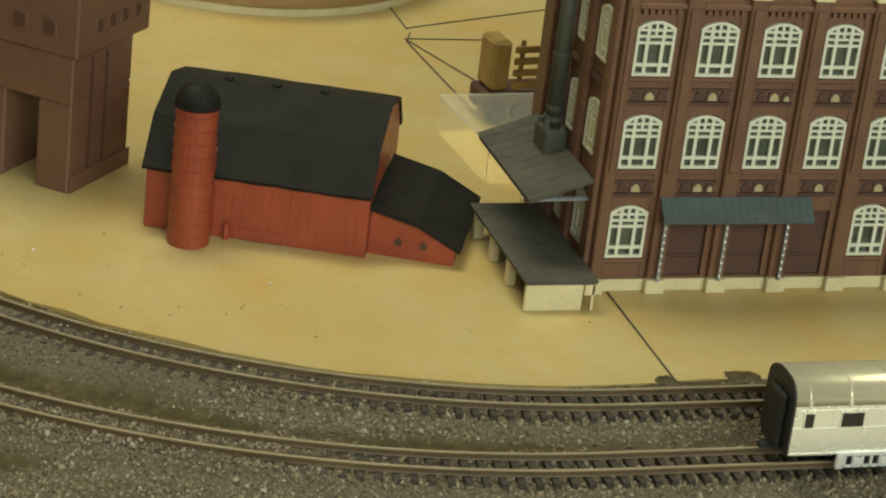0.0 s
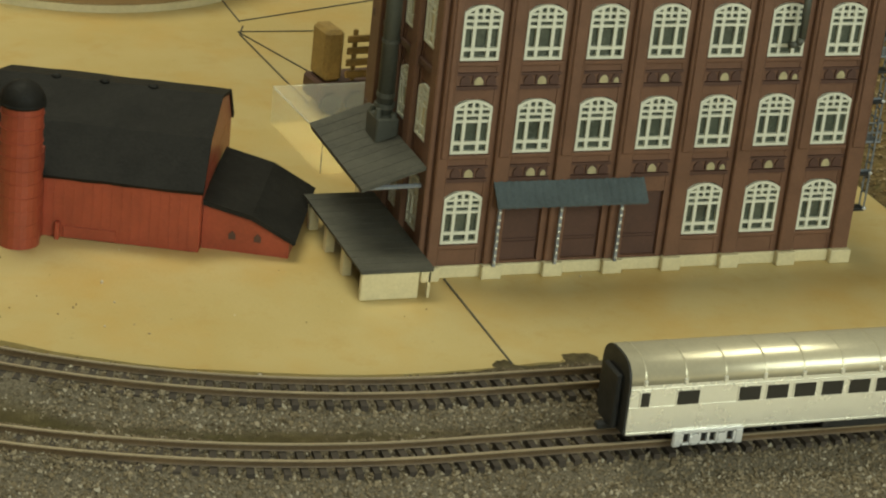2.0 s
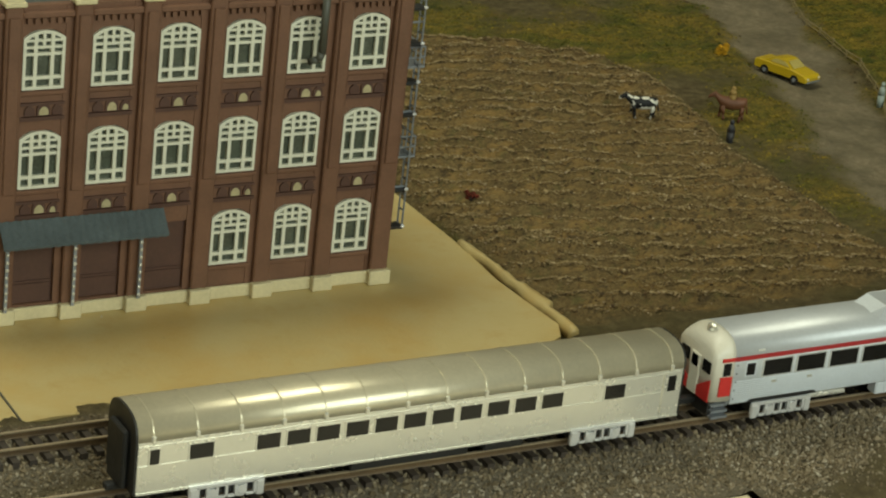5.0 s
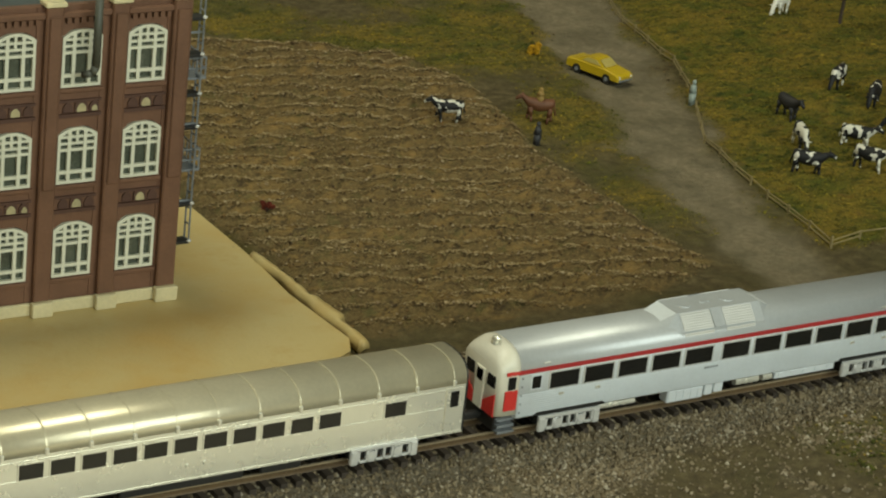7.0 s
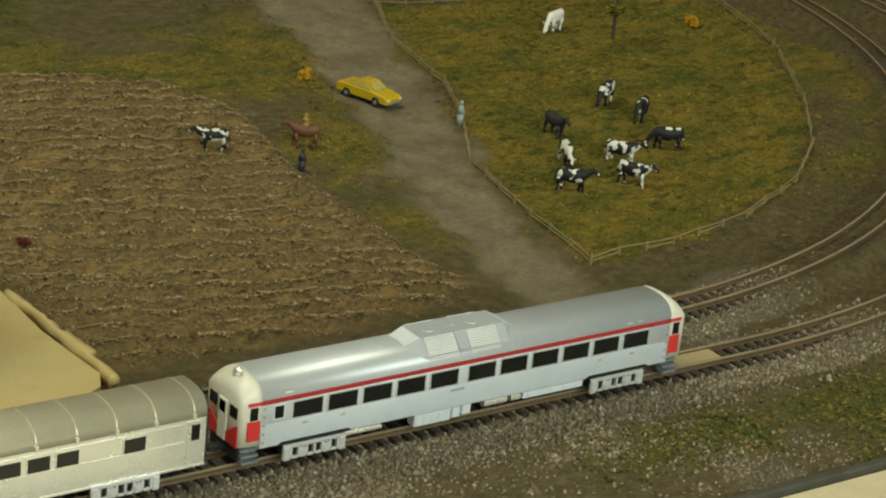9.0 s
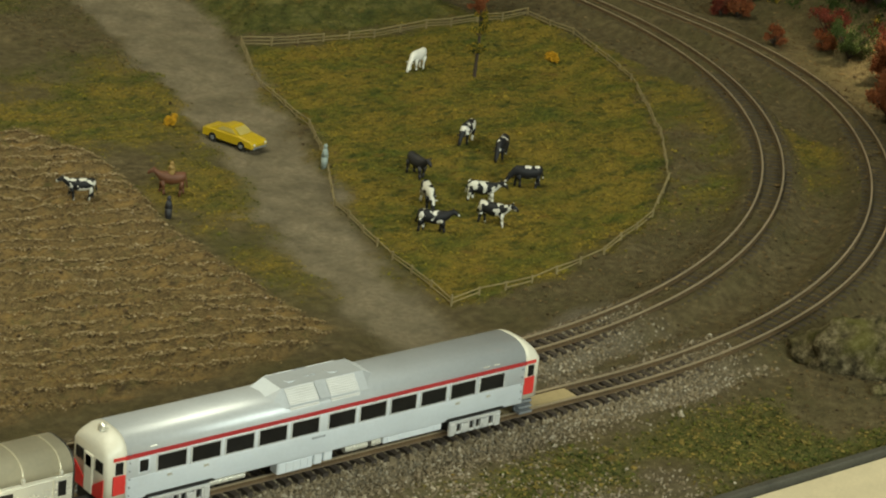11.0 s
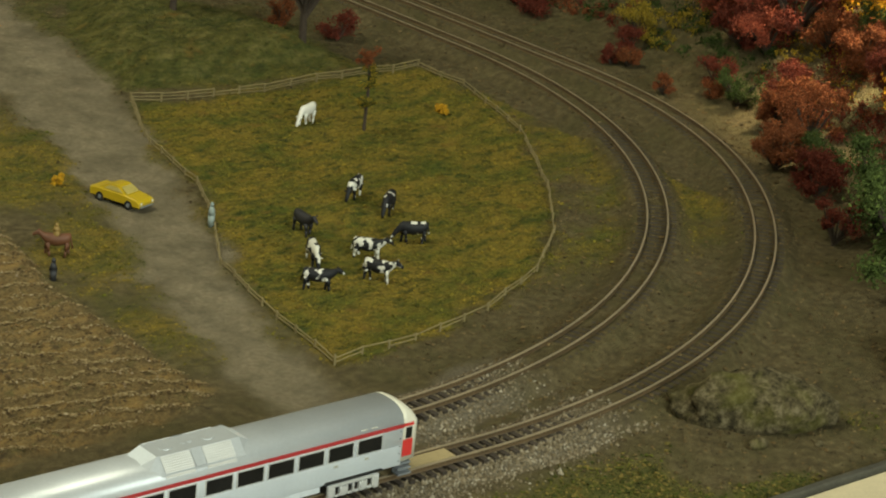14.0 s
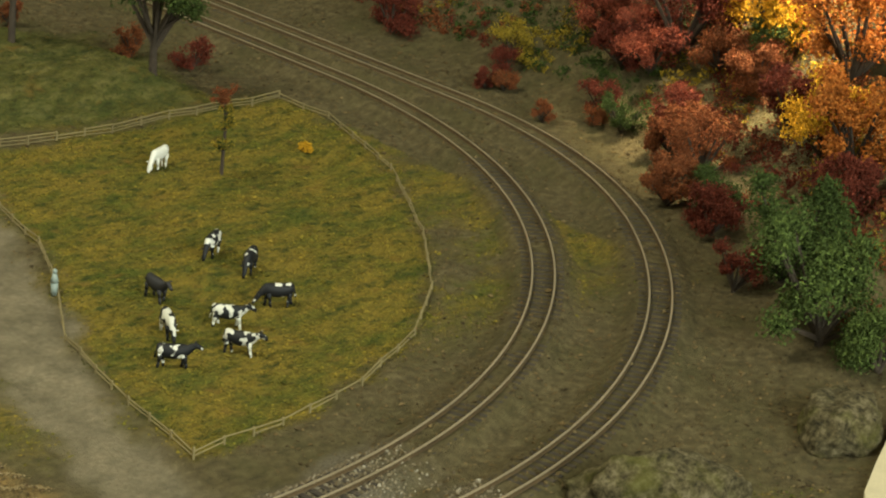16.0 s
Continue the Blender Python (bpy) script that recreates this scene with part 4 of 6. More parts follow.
# ---------------- loose things on the board ----------------
def plastic_box():
    n = Nodes("clear_plastic", 0.08, 0, 0.5)
    n.colour((0.95, 0.95, 0.90))
    n.bsdf.inputs["Transmission Weight"].default_value = 0.95
    n.bsdf.inputs["IOR"].default_value = 1.06
    n.bump(n.noise(120, 3), 0.0004)
    b = thing("plastic_box", pose(0.004, 0.088, 0, 0, 0, 4), "clear plastic packaging lid lying on the tan board", "packaging")
    for name, e in (("top", (-0.016, 0.040, 0, 0.05, 0.0135, 0.0140)), ("side", (-0.016, -0.0155, 0, 0.05, 0, 0.0135)), ("side", (-0.0155, 0.040, 0, 0.0005, 0, 0.0135)), ("side", (-0.0155, 0.040, 0.0495, 0.05, 0, 0.0135))):
        o = part(name, box(bmesh.new(), *e), n.mat, b)
        o.visible_shadow = False
    t = thing("toy_loader", pose(0.015, 0.150, 0, 0, 0, 8) @ Matrix.Scale(0.92, 4), "yellow-brown plastic construction toy behind clear packaging", "toy")
    yel = plain("ochre_plastic", (0.30, 0.19, 0.055), 0.5, vary=0.4)
    part("chassis", box(bmesh.new(), -0.013, 0.020, -0.006, 0.010, 0.004, 0.013, 0.001), M_BRICK_DARK, t)
    part("cab", box(bmesh.new(), -0.011, -0.003, -0.005, 0.009, 0.013, 0.034, 0.0015), yel, t)
    for k in range(4):
        part("slat", box(bmesh.new(), -0.002, 0.021, -0.006 + 0.0002 * k, -0.0045, 0.0145 + k * 0.0048, 0.0175 + k * 0.0048, 0.0004), yel, t)
    for x in (0.001, 0.012):
        part("upright", box(bmesh.new(), x, x + 0.0018, -0.0045, -0.003, 0.012, 0.034, 0.0003), yel, t)
    for x in (-0.008, 0.003, 0.014):
        part("wheel", rod(bmesh.new(), (x, -0.0075, 0.0045), (x, -0.0045, 0.0045), 0.0045, 0.0045, 14), M_BLACK, t)
    # round pale drum behind the barn
    d = thing("round_drum", pose(-0.043, 0.342, 0), "pale tan round drum standing on the board", "drum")
    bm = rod(bmesh.new(), (0, 0, 0), (0, 0, 0.035), 0.080, 0.083, 64)
    part("body", bm, plain("tan_card", (0.48, 0.33, 0.17), 0.6, vary=0.1), d, "", True)
    part("rim", rod(bmesh.new(), (0, 0, 0.0), (0, 0, 0.003), 0.0812, 0.0812, 64), M_CREAM, d)


plastic_box()

# ---------------- the train ----------------
def body_ring(x, half, z0, eave, top, k=1.0, drop=0.0):
    """A cross-section of a coach: upright sides and a rounded roof."""
    pts = [(-half * k, z0), (-half * k, eave)]
    for j in range(1, 12):
        a = math.pi * j / 12
        pts.append((-half * k * math.copysign(abs(math.cos(a)) ** 0.72, math.cos(a)), eave + (top - drop - eave) * math.sin(a) ** 0.85))
    pts += [(half * k, eave), (half * k, z0)]
    return [(x, y, z) for y, z in pts]


def truck(parent, x, material):
    """One bogie: two pierced side frames with axle boxes, and two axles."""
    t = part("truck", box(bmesh.new(), x - 0.0085, x + 0.0085, -0.0035, 0.0035, 0.0030, 0.0046), M_BLACK, parent, "metal-look bogie")
    for s in (-1, 1):
        y = s * 0.0096
        bm = box(bmesh.new(), x - 0.0104, x + 0.0104, y - 0.0005, y + 0.0005, 0.0042, 0.0053, 0.0002)
        box(bm, x - 0.0088, x + 0.0088, y - 0.0005, y + 0.0005, 0.0007, 0.0015, 0.0002)
        for k in range(7):
            u = x - 0.0078 + k * 0.0026
            box(bm, u - 0.00035, u + 0.00035, y - 0.0005, y + 0.0005, 0.0009, 0.0046)
        for u in (-0.0092, 0.0092):
            box(bm, x + u - 0.0012, x + u + 0.0012, y - 0.0008, y + 0.0008, 0.0004, 0.0048, 0.0004)
        for u in (-0.0040, 0.0040):
            rod(bm, (x + u, y - 0.0008, 0.0028), (x + u, y + 0.0008, 0.0028), 0.0013, 0.0013, 10)
        part("side_frame", bm, material, t)
        part("backing", box(bmesh.new(), x - 0.0098, x + 0.0098, *sorted((s * 0.0062, s * 0.0086)), 0.0016, 0.0056), M_BLACK, t)
    for u in (-0.0068, 0.0068):
        bm = rod(bmesh.new(), (x + u, -0.0062, 0.0030), (x + u, 0.0062, 0.0030), 0.0004, 0.0004, 6)
        for s in (-1, 1):
            rod(bm, (x + u, s * 0.0040, 0.0030), (x + u, s * 0.0055, 0.0030), 0.0030, 0.0030, 16)
        part("wheelset", bm, M_BLACK, t)


def coach_window(parent, x, z, w, h, half, frame_mat, glass):
    for s in (-1, 1):
        y0, y1 = sorted((s * (half - 0.0003), s * (half + 0.00022)))
        bm = box(bmesh.new(), x - w / 2 - 0.0004, x + w / 2 + 0.0004, y0, y1, z - h / 2 - 0.0004, z + h / 2 + 0.0004, 0.0001)
        win = part("window", bm, frame_mat, parent)
        y0, y1 = sorted((s * half, s * (half + 0.00032)))
        part("pane", box(bmesh.new(), x - w / 2, x + w / 2, y0, y1, z - h / 2, z + h / 2, 0.00012), glass, win, "dark window glass")


def railcar(m):
    c = thing("diesel_railcar", m, "silver toy railcar with red stripe and ivory ends on the track", "train car", "train")
    half, z0, eave, top = 0.0095, 0.0058, 0.0200, 0.0262
    part("body", loft(bmesh.new(), [body_ring(x, half, z0, eave, top) for x in (-0.0738, 0.0738)]), M_SILVER, c, "silver-painted body", False)
    shell = c.children[0].data
    shell.materials.append(M_CARROOF)
    for p in shell.polygons:
        p.use_smooth = len(p.vertices) == 4
        p.material_index = int(len(p.vertices) == 4 and p.center.z > 0.0206)
    for s in (-1, 1):
        steps = [(0.0738, 1.0, 0.0), (0.0755, 0.998, 0.0002), (0.0775, 0.985, 0.0012), (0.0792, 0.95, 0.0027), (0.0802, 0.90, 0.0045)]
        bm = loft(bmesh.new(), [body_ring(s * x, half, z0 + 0.0012, eave, top, k, d) for x, k, d in steps])
        end = part("cab_end", bm, M_WHITE, c, "ivory rounded cab end", True)
        for side in (-1, 1):
            y0, y1 = sorted((side * 0.0090, side * 0.00968))
            x0, x1 = sorted((s * 0.0740, s * 0.0781))
            part("red_panel", box(bmesh.new(), x0, x1, y0, y1, 0.0086, 0.0146, 0.0001), M_RED, end, "bright red corner panel")
            part("red_panel", box(bmesh.new(), x0, x1, y0, y1, 0.0192, 0.0203, 0.0001), M_RED, end, "bright red corner panel")
            x0, x1 = sorted((s * 0.0750, s * 0.0774))
            part("pane", box(bmesh.new(), x0, x1, y0, side * 0.00975 if side > 0 else y1, 0.0150, 0.0188) if side > 0 else box(bmesh.new(), x0, x1, -0.00975, -0.0090, 0.0150, 0.0188), M_GLASS, end, "dark door window")
            x0, x1 = sorted((s * 0.0735, s * 0.0790))
            bm = bmesh.new()
            for k in range(3):
                box(bm, x0, x1, *sorted((side * 0.0060, side * (0.0093 - 0.0004 * k))), 0.0016 + 0.0017 * k, 0.0023 + 0.0017 * k)
            box(bm, x0, x1, *sorted((side * 0.0058, side * 0.0066)), 0.0016, 0.0062)
            part("step", bm, M_IRON, c, "grey boarding steps")
            # windscreen and slanted red stripe on the end
            e0, e1 = sorted((s * 0.0794, s * 0.0805))
            part("windscreen", box(bmesh.new(), e0, e1, *sorted((side * 0.0034, side * 0.0074)), 0.0148, 0.0184, 0.0002), M_GLASS, end, "dark windscreen")
            bm = prism(bmesh.new(), [(side * 0.0080, 0.0066), (side * 0.0080, 0.0135), (side * 0.0018, 0.0092), (side * 0.0018, 0.0066)], "x", e0, e1 + 0.0001)
            part("chevron", bm, M_RED, end, "red chevron")
        e0, e1 = sorted((s * 0.0797, s * 0.0807))
        part("end_door", box(bmesh.new(), e0, e1, -0.0022, 0.0022, 0.0064, 0.0186, 0.0002), M_WHITE, end, "ivory end door with a window")
        part("windscreen", box(bmesh.new(), e0, e1 + s * 0.0001 if s > 0 else e1, -0.0015, 0.0015, 0.0146, 0.0180), M_GLASS, end)
        x0, x1 = sorted((s * 0.0790, s * 0.0850))
        part("coupler", box(bmesh.new(), x0, x1, -0.0012, 0.0012, 0.0030, 0.0050, 0.0003), M_BLACK, c, "black coupler")
        part("pilot", box(bmesh.new(), *sorted((s * 0.0770, s * 0.0795)), -0.0075, 0.0075, 0.0018, 0.0066, 0.0003), M_BLACK, c, "black pilot")
    part("horn", ball(rod(bmesh.new(), (-0.0768, 0, 0.0252), (-0.0768, 0, 0.0270), 0.0012, 0.0010, 10), (-0.0768, -0.0008, 0.0268), 0.0011, 0.0011, 0.0009), M_CHROME, c, "bright roof horn")
    # red stripes
    for side in (-1, 1):
        part("stripe", box(bmesh.new(), -0.0741, 0.0741, *sorted((side * 0.0092, side * 0.00968)), 0.0191, 0.0204), M_STRIPE, c, "thin dark red stripe")
        flute = part("flute", box(bmesh.new(), -0.0735, 0.0735, *sorted((side * 0.0093, side * 0.00958)), 0.0061, 0.00642), M_SILVER, c)
        for k in range(1, 11):
            share(flute, "flute", c, 0, 0, k * 0.00064)
    # windows
    for k in range(11):
        x = (-0.0587 + 0.01171 * k) if k < 5 else (-0.0587 + 0.01171 * k + 0.0018)
        coach_window(c, x, 0.0159, 0.0097, 0.0049, half, M_TRUCK, M_GLASS)
    coach_window(c, -0.0681, 0.0162, 0.0030, 0.0038, half, M_SILVER, M_GLASS)
    # roof blister with its grilles
    bx0, bx1 = -0.0240, 0.0160

    def blister_ring(x, foot, knee, crown, z_foot, z_knee, z_crown):
        return [(x, -foot, z_foot), (x, -knee, z_knee), (x, -crown, z_crown), (x, crown, z_crown), (x, knee, z_knee), (x, foot, z_foot)]

    low, high = (0.0080, 0.0076, 0.0040, 0.0226, 0.0238, 0.0258), (0.0090, 0.0088, 0.0047, 0.0214, 0.0234, 0.0279)
    bm = loft(bmesh.new(), [blister_ring(bx0, *low), blister_ring(bx0 + 0.0055, *high), blister_ring(bx1 - 0.0045, *high), blister_ring(bx1, *low)])
    dome = part("roof_blister", bm, M_SILVER, c, "silver roof radiator housing")
    dome.data.materials.append(M_CARROOF)
    # sloped ends keep the paler silver: light they catch, put into the colour
    for p in dome.data.polygons:
        p.material_index = int(abs(p.normal.x) < 0.3)
    grid = plain("wire_mesh_metal", (0.74, 0.75, 0.74), 0.4, 0.35, vary=0.1)
    for side in (-1, 1):
        a, b = Vector((0, side * 0.00868, 0.0239)), Vector((0, side * 0.00515, 0.02773))
        for gx, lower in ((-0.0174, False), (-0.0024, False), (-0.0174, True), (-0.0024, True)):
            bm = bmesh.new()
            p0, p1 = (a, b) if not lower else (Vector((0, side * 0.00912, 0.0217)), Vector((0, side * 0.00898, 0.0231)))
            for k in range(15):
                x = gx + k * 0.00073
                rod(bm, (x, p0.y, p0.z), (x, p1.y, p1.z), 0.00017, 0.00017, 4)
            for k in range(8 if not lower else 3):
                p = p0.lerp(p1, k / (7 if not lower else 2))
                rod(bm, (gx, p.y, p.z), (gx + 0.0102, p.y, p.z), 0.00017, 0.00017, 4)
            mesh = part("grille", bm, grid, dome, "bright wire-mesh grille")
            # added pale plate under the wires, puts the grille's shine into colour
            out = Vector((0, side * 0.00012, 0.0001))
            bm = loft(bmesh.new(), [[tuple(Vector((x, 0, 0)) + q) for q in (p0 - 2 * out, p1 - 2 * out, p1 + 0.3 * out, p0 + 0.3 * out)] for x in (gx - 0.0001, gx + 0.0103)])
            part("plate", bm, M_TRUCK, mesh, "pale plate added behind the mesh to brighten the grille")
        bm = loft(bmesh.new(), [[(x, side * 0.00885, 0.0236), (x, side * 0.00495, 0.0279), (x, side * 0.00485, 0.0281), (x, side * 0.00895, 0.0239)] for x in (-0.0068, -0.0030)])
        part("divider", bm, M_CARROOF, dome, "grey strip between the grilles")
    for x, r in ((-0.0126, 0.0024), (-0.0060, 0.0009), (-0.0038, 0.0009), (0.0028, 0.0024)):
        part("fan", rod(bmesh.new(), (x, 0, 0.0277), (x, 0, 0.0281), r, r * 0.9, 16), M_CARROOF, dome, "round roof fan")
    for side in (-1, 1):
        for x in (-0.0728, 0.0728):
            rivet = None
            for k in range(6):
                z = 0.0075 + 0.0026 * k
                if rivet is None:
                    rivet = part("rivet", box(bmesh.new(), x - 0.0002, x + 0.0002, *sorted((side * 0.0094, side * 0.0098)), z - 0.0002, z + 0.0002), M_IRON, c, "small dark rivet")
                else:
                    share(rivet, "rivet", c, 0, 0, 0.0026 * k)
    for x, n in ((-0.0650, 1), (0.0575, 2)):
        for k in range(n):
            for side in (-1, 1):
                bm = box(bmesh.new(), -0.0012, 0.0012, -0.0002, 0.0002, -0.0010, 0.0010, 0.0001)
                v = part("vent", bm, M_CHROME, c, "small bright roof vent")
                v.matrix_local = Matrix.Translation((x + 0.0043 * k, side * 0.00885, 0.0222)) @ pose(0, 0, 0, side * 28, 0, 0)
    # underfloor
    part("underframe", box(bmesh.new(), -0.070, 0.070, -0.0055, 0.0055, 0.0032, 0.0056), M_BLACK, c)
    for e in ((-0.0205, -0.0075, 0.0014), (-0.0070, -0.0040, 0.0018), (-0.0035, -0.0002, 0.0022), (0.0190, 0.0420, 0.0030)):
        for side in (-1, 1):
            bm = box(bmesh.new(), e[0], e[1], *sorted((side * 0.0050, side * 0.0088)), e[2], 0.0056, 0.0003)
            if e[1] - e[0] > 0.01:
                for k in range(5):
                    u = e[0] + (e[1] - e[0]) * (k + 0.5) / 5
                    box(bm, u - 0.0008, u + 0.0008, *sorted((side * 0.0086, side * 0.0090)), e[2] + 0.0006, 0.0050)
            part("equipment_box", bm, M_SILVER, c, "silver underfloor box")
    for side in (-1, 1):
        part("tank", rod(bmesh.new(), (-0.0445, side * 0.0080, 0.0042), (-0.0320, side * 0.0080, 0.0042), 0.0009, 0.0009, 10), M_CHROME, c, "bright pipe")
        part("tank", rod(bmesh.new(), (0.0045, side * 0.0078, 0.0042), (0.0130, side * 0.0078, 0.0042), 0.0012, 0.0012, 10), M_CHROME, c, "bright air tank")
        part("tank", rod(bmesh.new(), (0.0145, side * 0.0078, 0.0042), (0.0180, side * 0.0078, 0.0042), 0.0012, 0.0012, 10), M_CHROME, c, "bright air tank")
        bm = bmesh.new()
        for k in range(5):
            box(bm, -0.0090 + k * 0.0010, -0.0083 + k * 0.0010, *sorted((side * 0.0095, side * 0.00963)), 0.0112, 0.0118)
        part("lettering", bm, M_IRON, c, "unreadable dark lettering bars")
        for x in (-0.060, -0.0475, 0.046, 0.0585):
            part("plate", box(bmesh.new(), x, x + 0.0016, *sorted((side * 0.0094, side * 0.0097)), 0.0110, 0.0117), M_CHROME, c)
    for x in (-0.0555, 0.0545):
        # the body is uncut: a black patch paints the shaded arch over each bogie
        for side in (-1, 1):
            arch = [(x - 0.0125, 0.0057), (x - 0.0112, 0.0066), (x + 0.0112, 0.0066), (x + 0.0125, 0.0057)]
            part("bogie_opening", prism(bmesh.new(), arch, "y", *sorted((side * 0.0090, side * 0.00975))), M_BLACK, c, "black patch for the shade in the cut-out above the bogie")
        truck(c, x, M_TRUCK)
    return c


def coach(m):
    c = thing("passenger_coach", m, "bright plated toy passenger coach with ribbed roof, standing on the track", "train car", "train")
    half, z0, eave, top, L = 0.0092, 0.0048, 0.0192, 0.0258, 0.0805
    prof = body_ring(0, half, z0, eave, top)
    bm = box(bmesh.new(), -L, L, -half, half, z0, eave, 0.0002)
    part("body", bm, M_CHROME, c, "plated metallic sides")
    roof = [p for p in prof if p[2] >= eave - 1e-6]
    bm = loft(bmesh.new(), [[(x, y, z) for _, y, z in roof] for x in (-L, L)])
    part("roof", bm, M_CHROME_ROOF, c, "yellowed plated roof")
    for p in c.children[1].data.polygons:
        p.use_smooth = len(p.vertices) == 4
    for k in range(14):
        x = -0.0765 + k * 0.01177
        ring = [(y * 1.012, eave + (z - eave) * 1.02) for _, y, z in roof]
        bm = prism(bmesh.new(), ring, "x", x - 0.00022, x + 0.00022)
        rib = part("roof_rib", bm, M_CHROME_ROOF, c)
        for side in (-1, 1):
            foot = box(bmesh.new(), x - 0.0006, x + 0.0006, *sorted((side * 0.0088, side * 0.0098)), eave - 0.0004, eave + 0.0016, 0.0003)
            part("rib_foot", foot, M_CHROME, rib, "bright rib foot")
    p = 0.00837
    xs = [-0.0634] + [-0.0451 + k * p for k in range(11)] + [0.0585]
    for x in xs:
        coach_window(c, x, 0.0150, 0.0065, 0.0042, half, M_CHROME, M_GLASS)
    coach_window(c, -0.0760, 0.0150, 0.0026, 0.0042, half, M_CHROME, M_GLASS)
    for side in (-1, 1):
        bm = box(bmesh.new(), 0.0742, 0.0795, *sorted((side * 0.0090, side * 0.0096)), 0.0056, 0.0186, 0.0002)
        door = part("door", bm, M_CHROME, c, "plated coach door")
        part("pane", box(bmesh.new(), 0.0756, 0.0781, *sorted((side * 0.0094, side * 0.0098)), 0.0130, 0.0176), M_GLASS, door, "dark door window")
        for z in (0.0124, 0.0178):
            part("belt_rail", box(bmesh.new(), -L, 0.0740, *sorted((side * 0.0090, side * 0.00945)), z, z + 0.00035), M_CHROME, c)
        part("skirt", box(bmesh.new(), -L, L, *sorted((side * 0.0090, side * 0.00945)), 0.0047, 0.0052), M_CHROME, c)
        for x in (-0.003, 0.002):
            part("vent", box(bmesh.new(), x, x + 0.0010, *sorted((side * 0.0090, side * 0.0096)), 0.0085, 0.0095, 0.0002), M_CHROME, c)
    for s in (-1, 1):
        prof2 = [(y * 0.99, z) for _, y, z in prof]
        part("end_wall", prism(bmesh.new(), prof2, "x", *sorted((s * L, s * (L + 0.0006)))), M_BLACK, c, "black end wall with diaphragm")
        bm = box(bmesh.new(), *sorted((s * (L + 0.0006), s * (L + 0.0022))), -0.0048, 0.0048, 0.0045, 0.0205, 0.0004)
        part("diaphragm", bm, M_BLACK, c, "black corridor diaphragm")
        part("coupler", box(bmesh.new(), *sorted((s * (L - 0.002), s * (L + 0.0045))), -0.0012, 0.0012, 0.0026, 0.0044, 0.0003), M_BLACK, c, "black coupler")
    part("underframe", box(bmesh.new(), -0.078, 0.078, -0.0060, 0.0060, 0.0024, 0.0049), M_BLACK, c)
    for e in ((-0.020, 0.015), (0.020, 0.032)):
        part("equipment_box", box(bmesh.new(), e[0], e[1], -0.0078, 0.0078, 0.0016, 0.0048, 0.0003), M_BLACK, c, "black underfloor box")
    for x in (-0.0560, 0.0560):
        truck(c, x, M_TRUCK)
    return c


railcar(pose(0.2600, -0.1185, RAIL_TOP))
coach(pose(0.0885, -0.1185, RAIL_TOP))

# ---------------- plants ----------------
LEAF_COLOURS = {"dark_red": (0.14, 0.030, 0.016), "pink_red": (0.34, 0.085, 0.045), "yellow": (0.58, 0.33, 0.020), "green": (0.078, 0.112, 0.026), "dark_green": (0.050, 0.075, 0.016),
                "orange": (0.42, 0.135, 0.022), "olive": (0.28, 0.20, 0.022), "rust": (0.20, 0.064, 0.022)}


def leaf_material(name, c):
    n = Nodes(name + "_foliage", 0.8, 0, 0.2)
    r = n.island()
    col = n.ramp(r, [(0.0, shade(c, 0.45)), (0.35, shade(c, 0.85)), (0.7, shade(c, 1.25)), (1.0, (min(1, c[0] * 1.7), min(1, c[1] * 1.6), min(1, c[2] * 1.5)))])
    n.colour(n.mix(n.maths("MULTIPLY", n.noise(160, 3), 0.5), col, shade(c, 0.6)))
    return n.mat


LEAVES = {k: leaf_material(k, c) for k, c in LEAF_COLOURS.items()}
M_BARK = plain("tree_bark", (0.055, 0.038, 0.024), 0.85, vary=0.35, relief=0.0006)
TURN = [Euler((random.Random(k).uniform(0, 6.28), random.Random(k + 500).uniform(0, 6.28), random.Random(k + 900).uniform(0, 6.28))).to_matrix() for k in range(64)]
LEAF = [(1, 0, 0), (-0.6, 0.75, 0.1), (-0.5, -0.7, -0.1), (0.0, 0.05, 0.6)]
LEAF_FACES = [(0, 1, 3), (1, 2, 3), (2, 0, 3)]


def foliage(name, centres, material, rng, leaf, per):
    """A crown of many small crumpled leaf clumps gathered round the given centres (x, y, z, radius)."""
    r = np.random.RandomState(rng.randrange(10**6))
    c = np.repeat(np.array(centres), per, 0)
    n = len(c)
    d = r.normal(size=(n, 3))
    d /= np.linalg.norm(d, axis=1)[:, None]
    o = c[:, :3] + d * (c[:, 3] * r.rand(n) ** 0.5 * r.uniform(0.6, 1.4, n))[:, None] * (1, 1, 0.85)
    m = np.array(TURN)[r.randint(0, 64, n)]
    v = np.einsum("nij,kj->nki", m, np.array(LEAF)) * (leaf * r.uniform(0.5, 1.5, n))[:, None, None] + o[:, None]
    f = np.array(LEAF_FACES)[None] + 4 * np.arange(n)[:, None, None]
    return from_arrays(name, v.reshape(-1, 3).tolist(), f.reshape(-1, 3).tolist(), material)


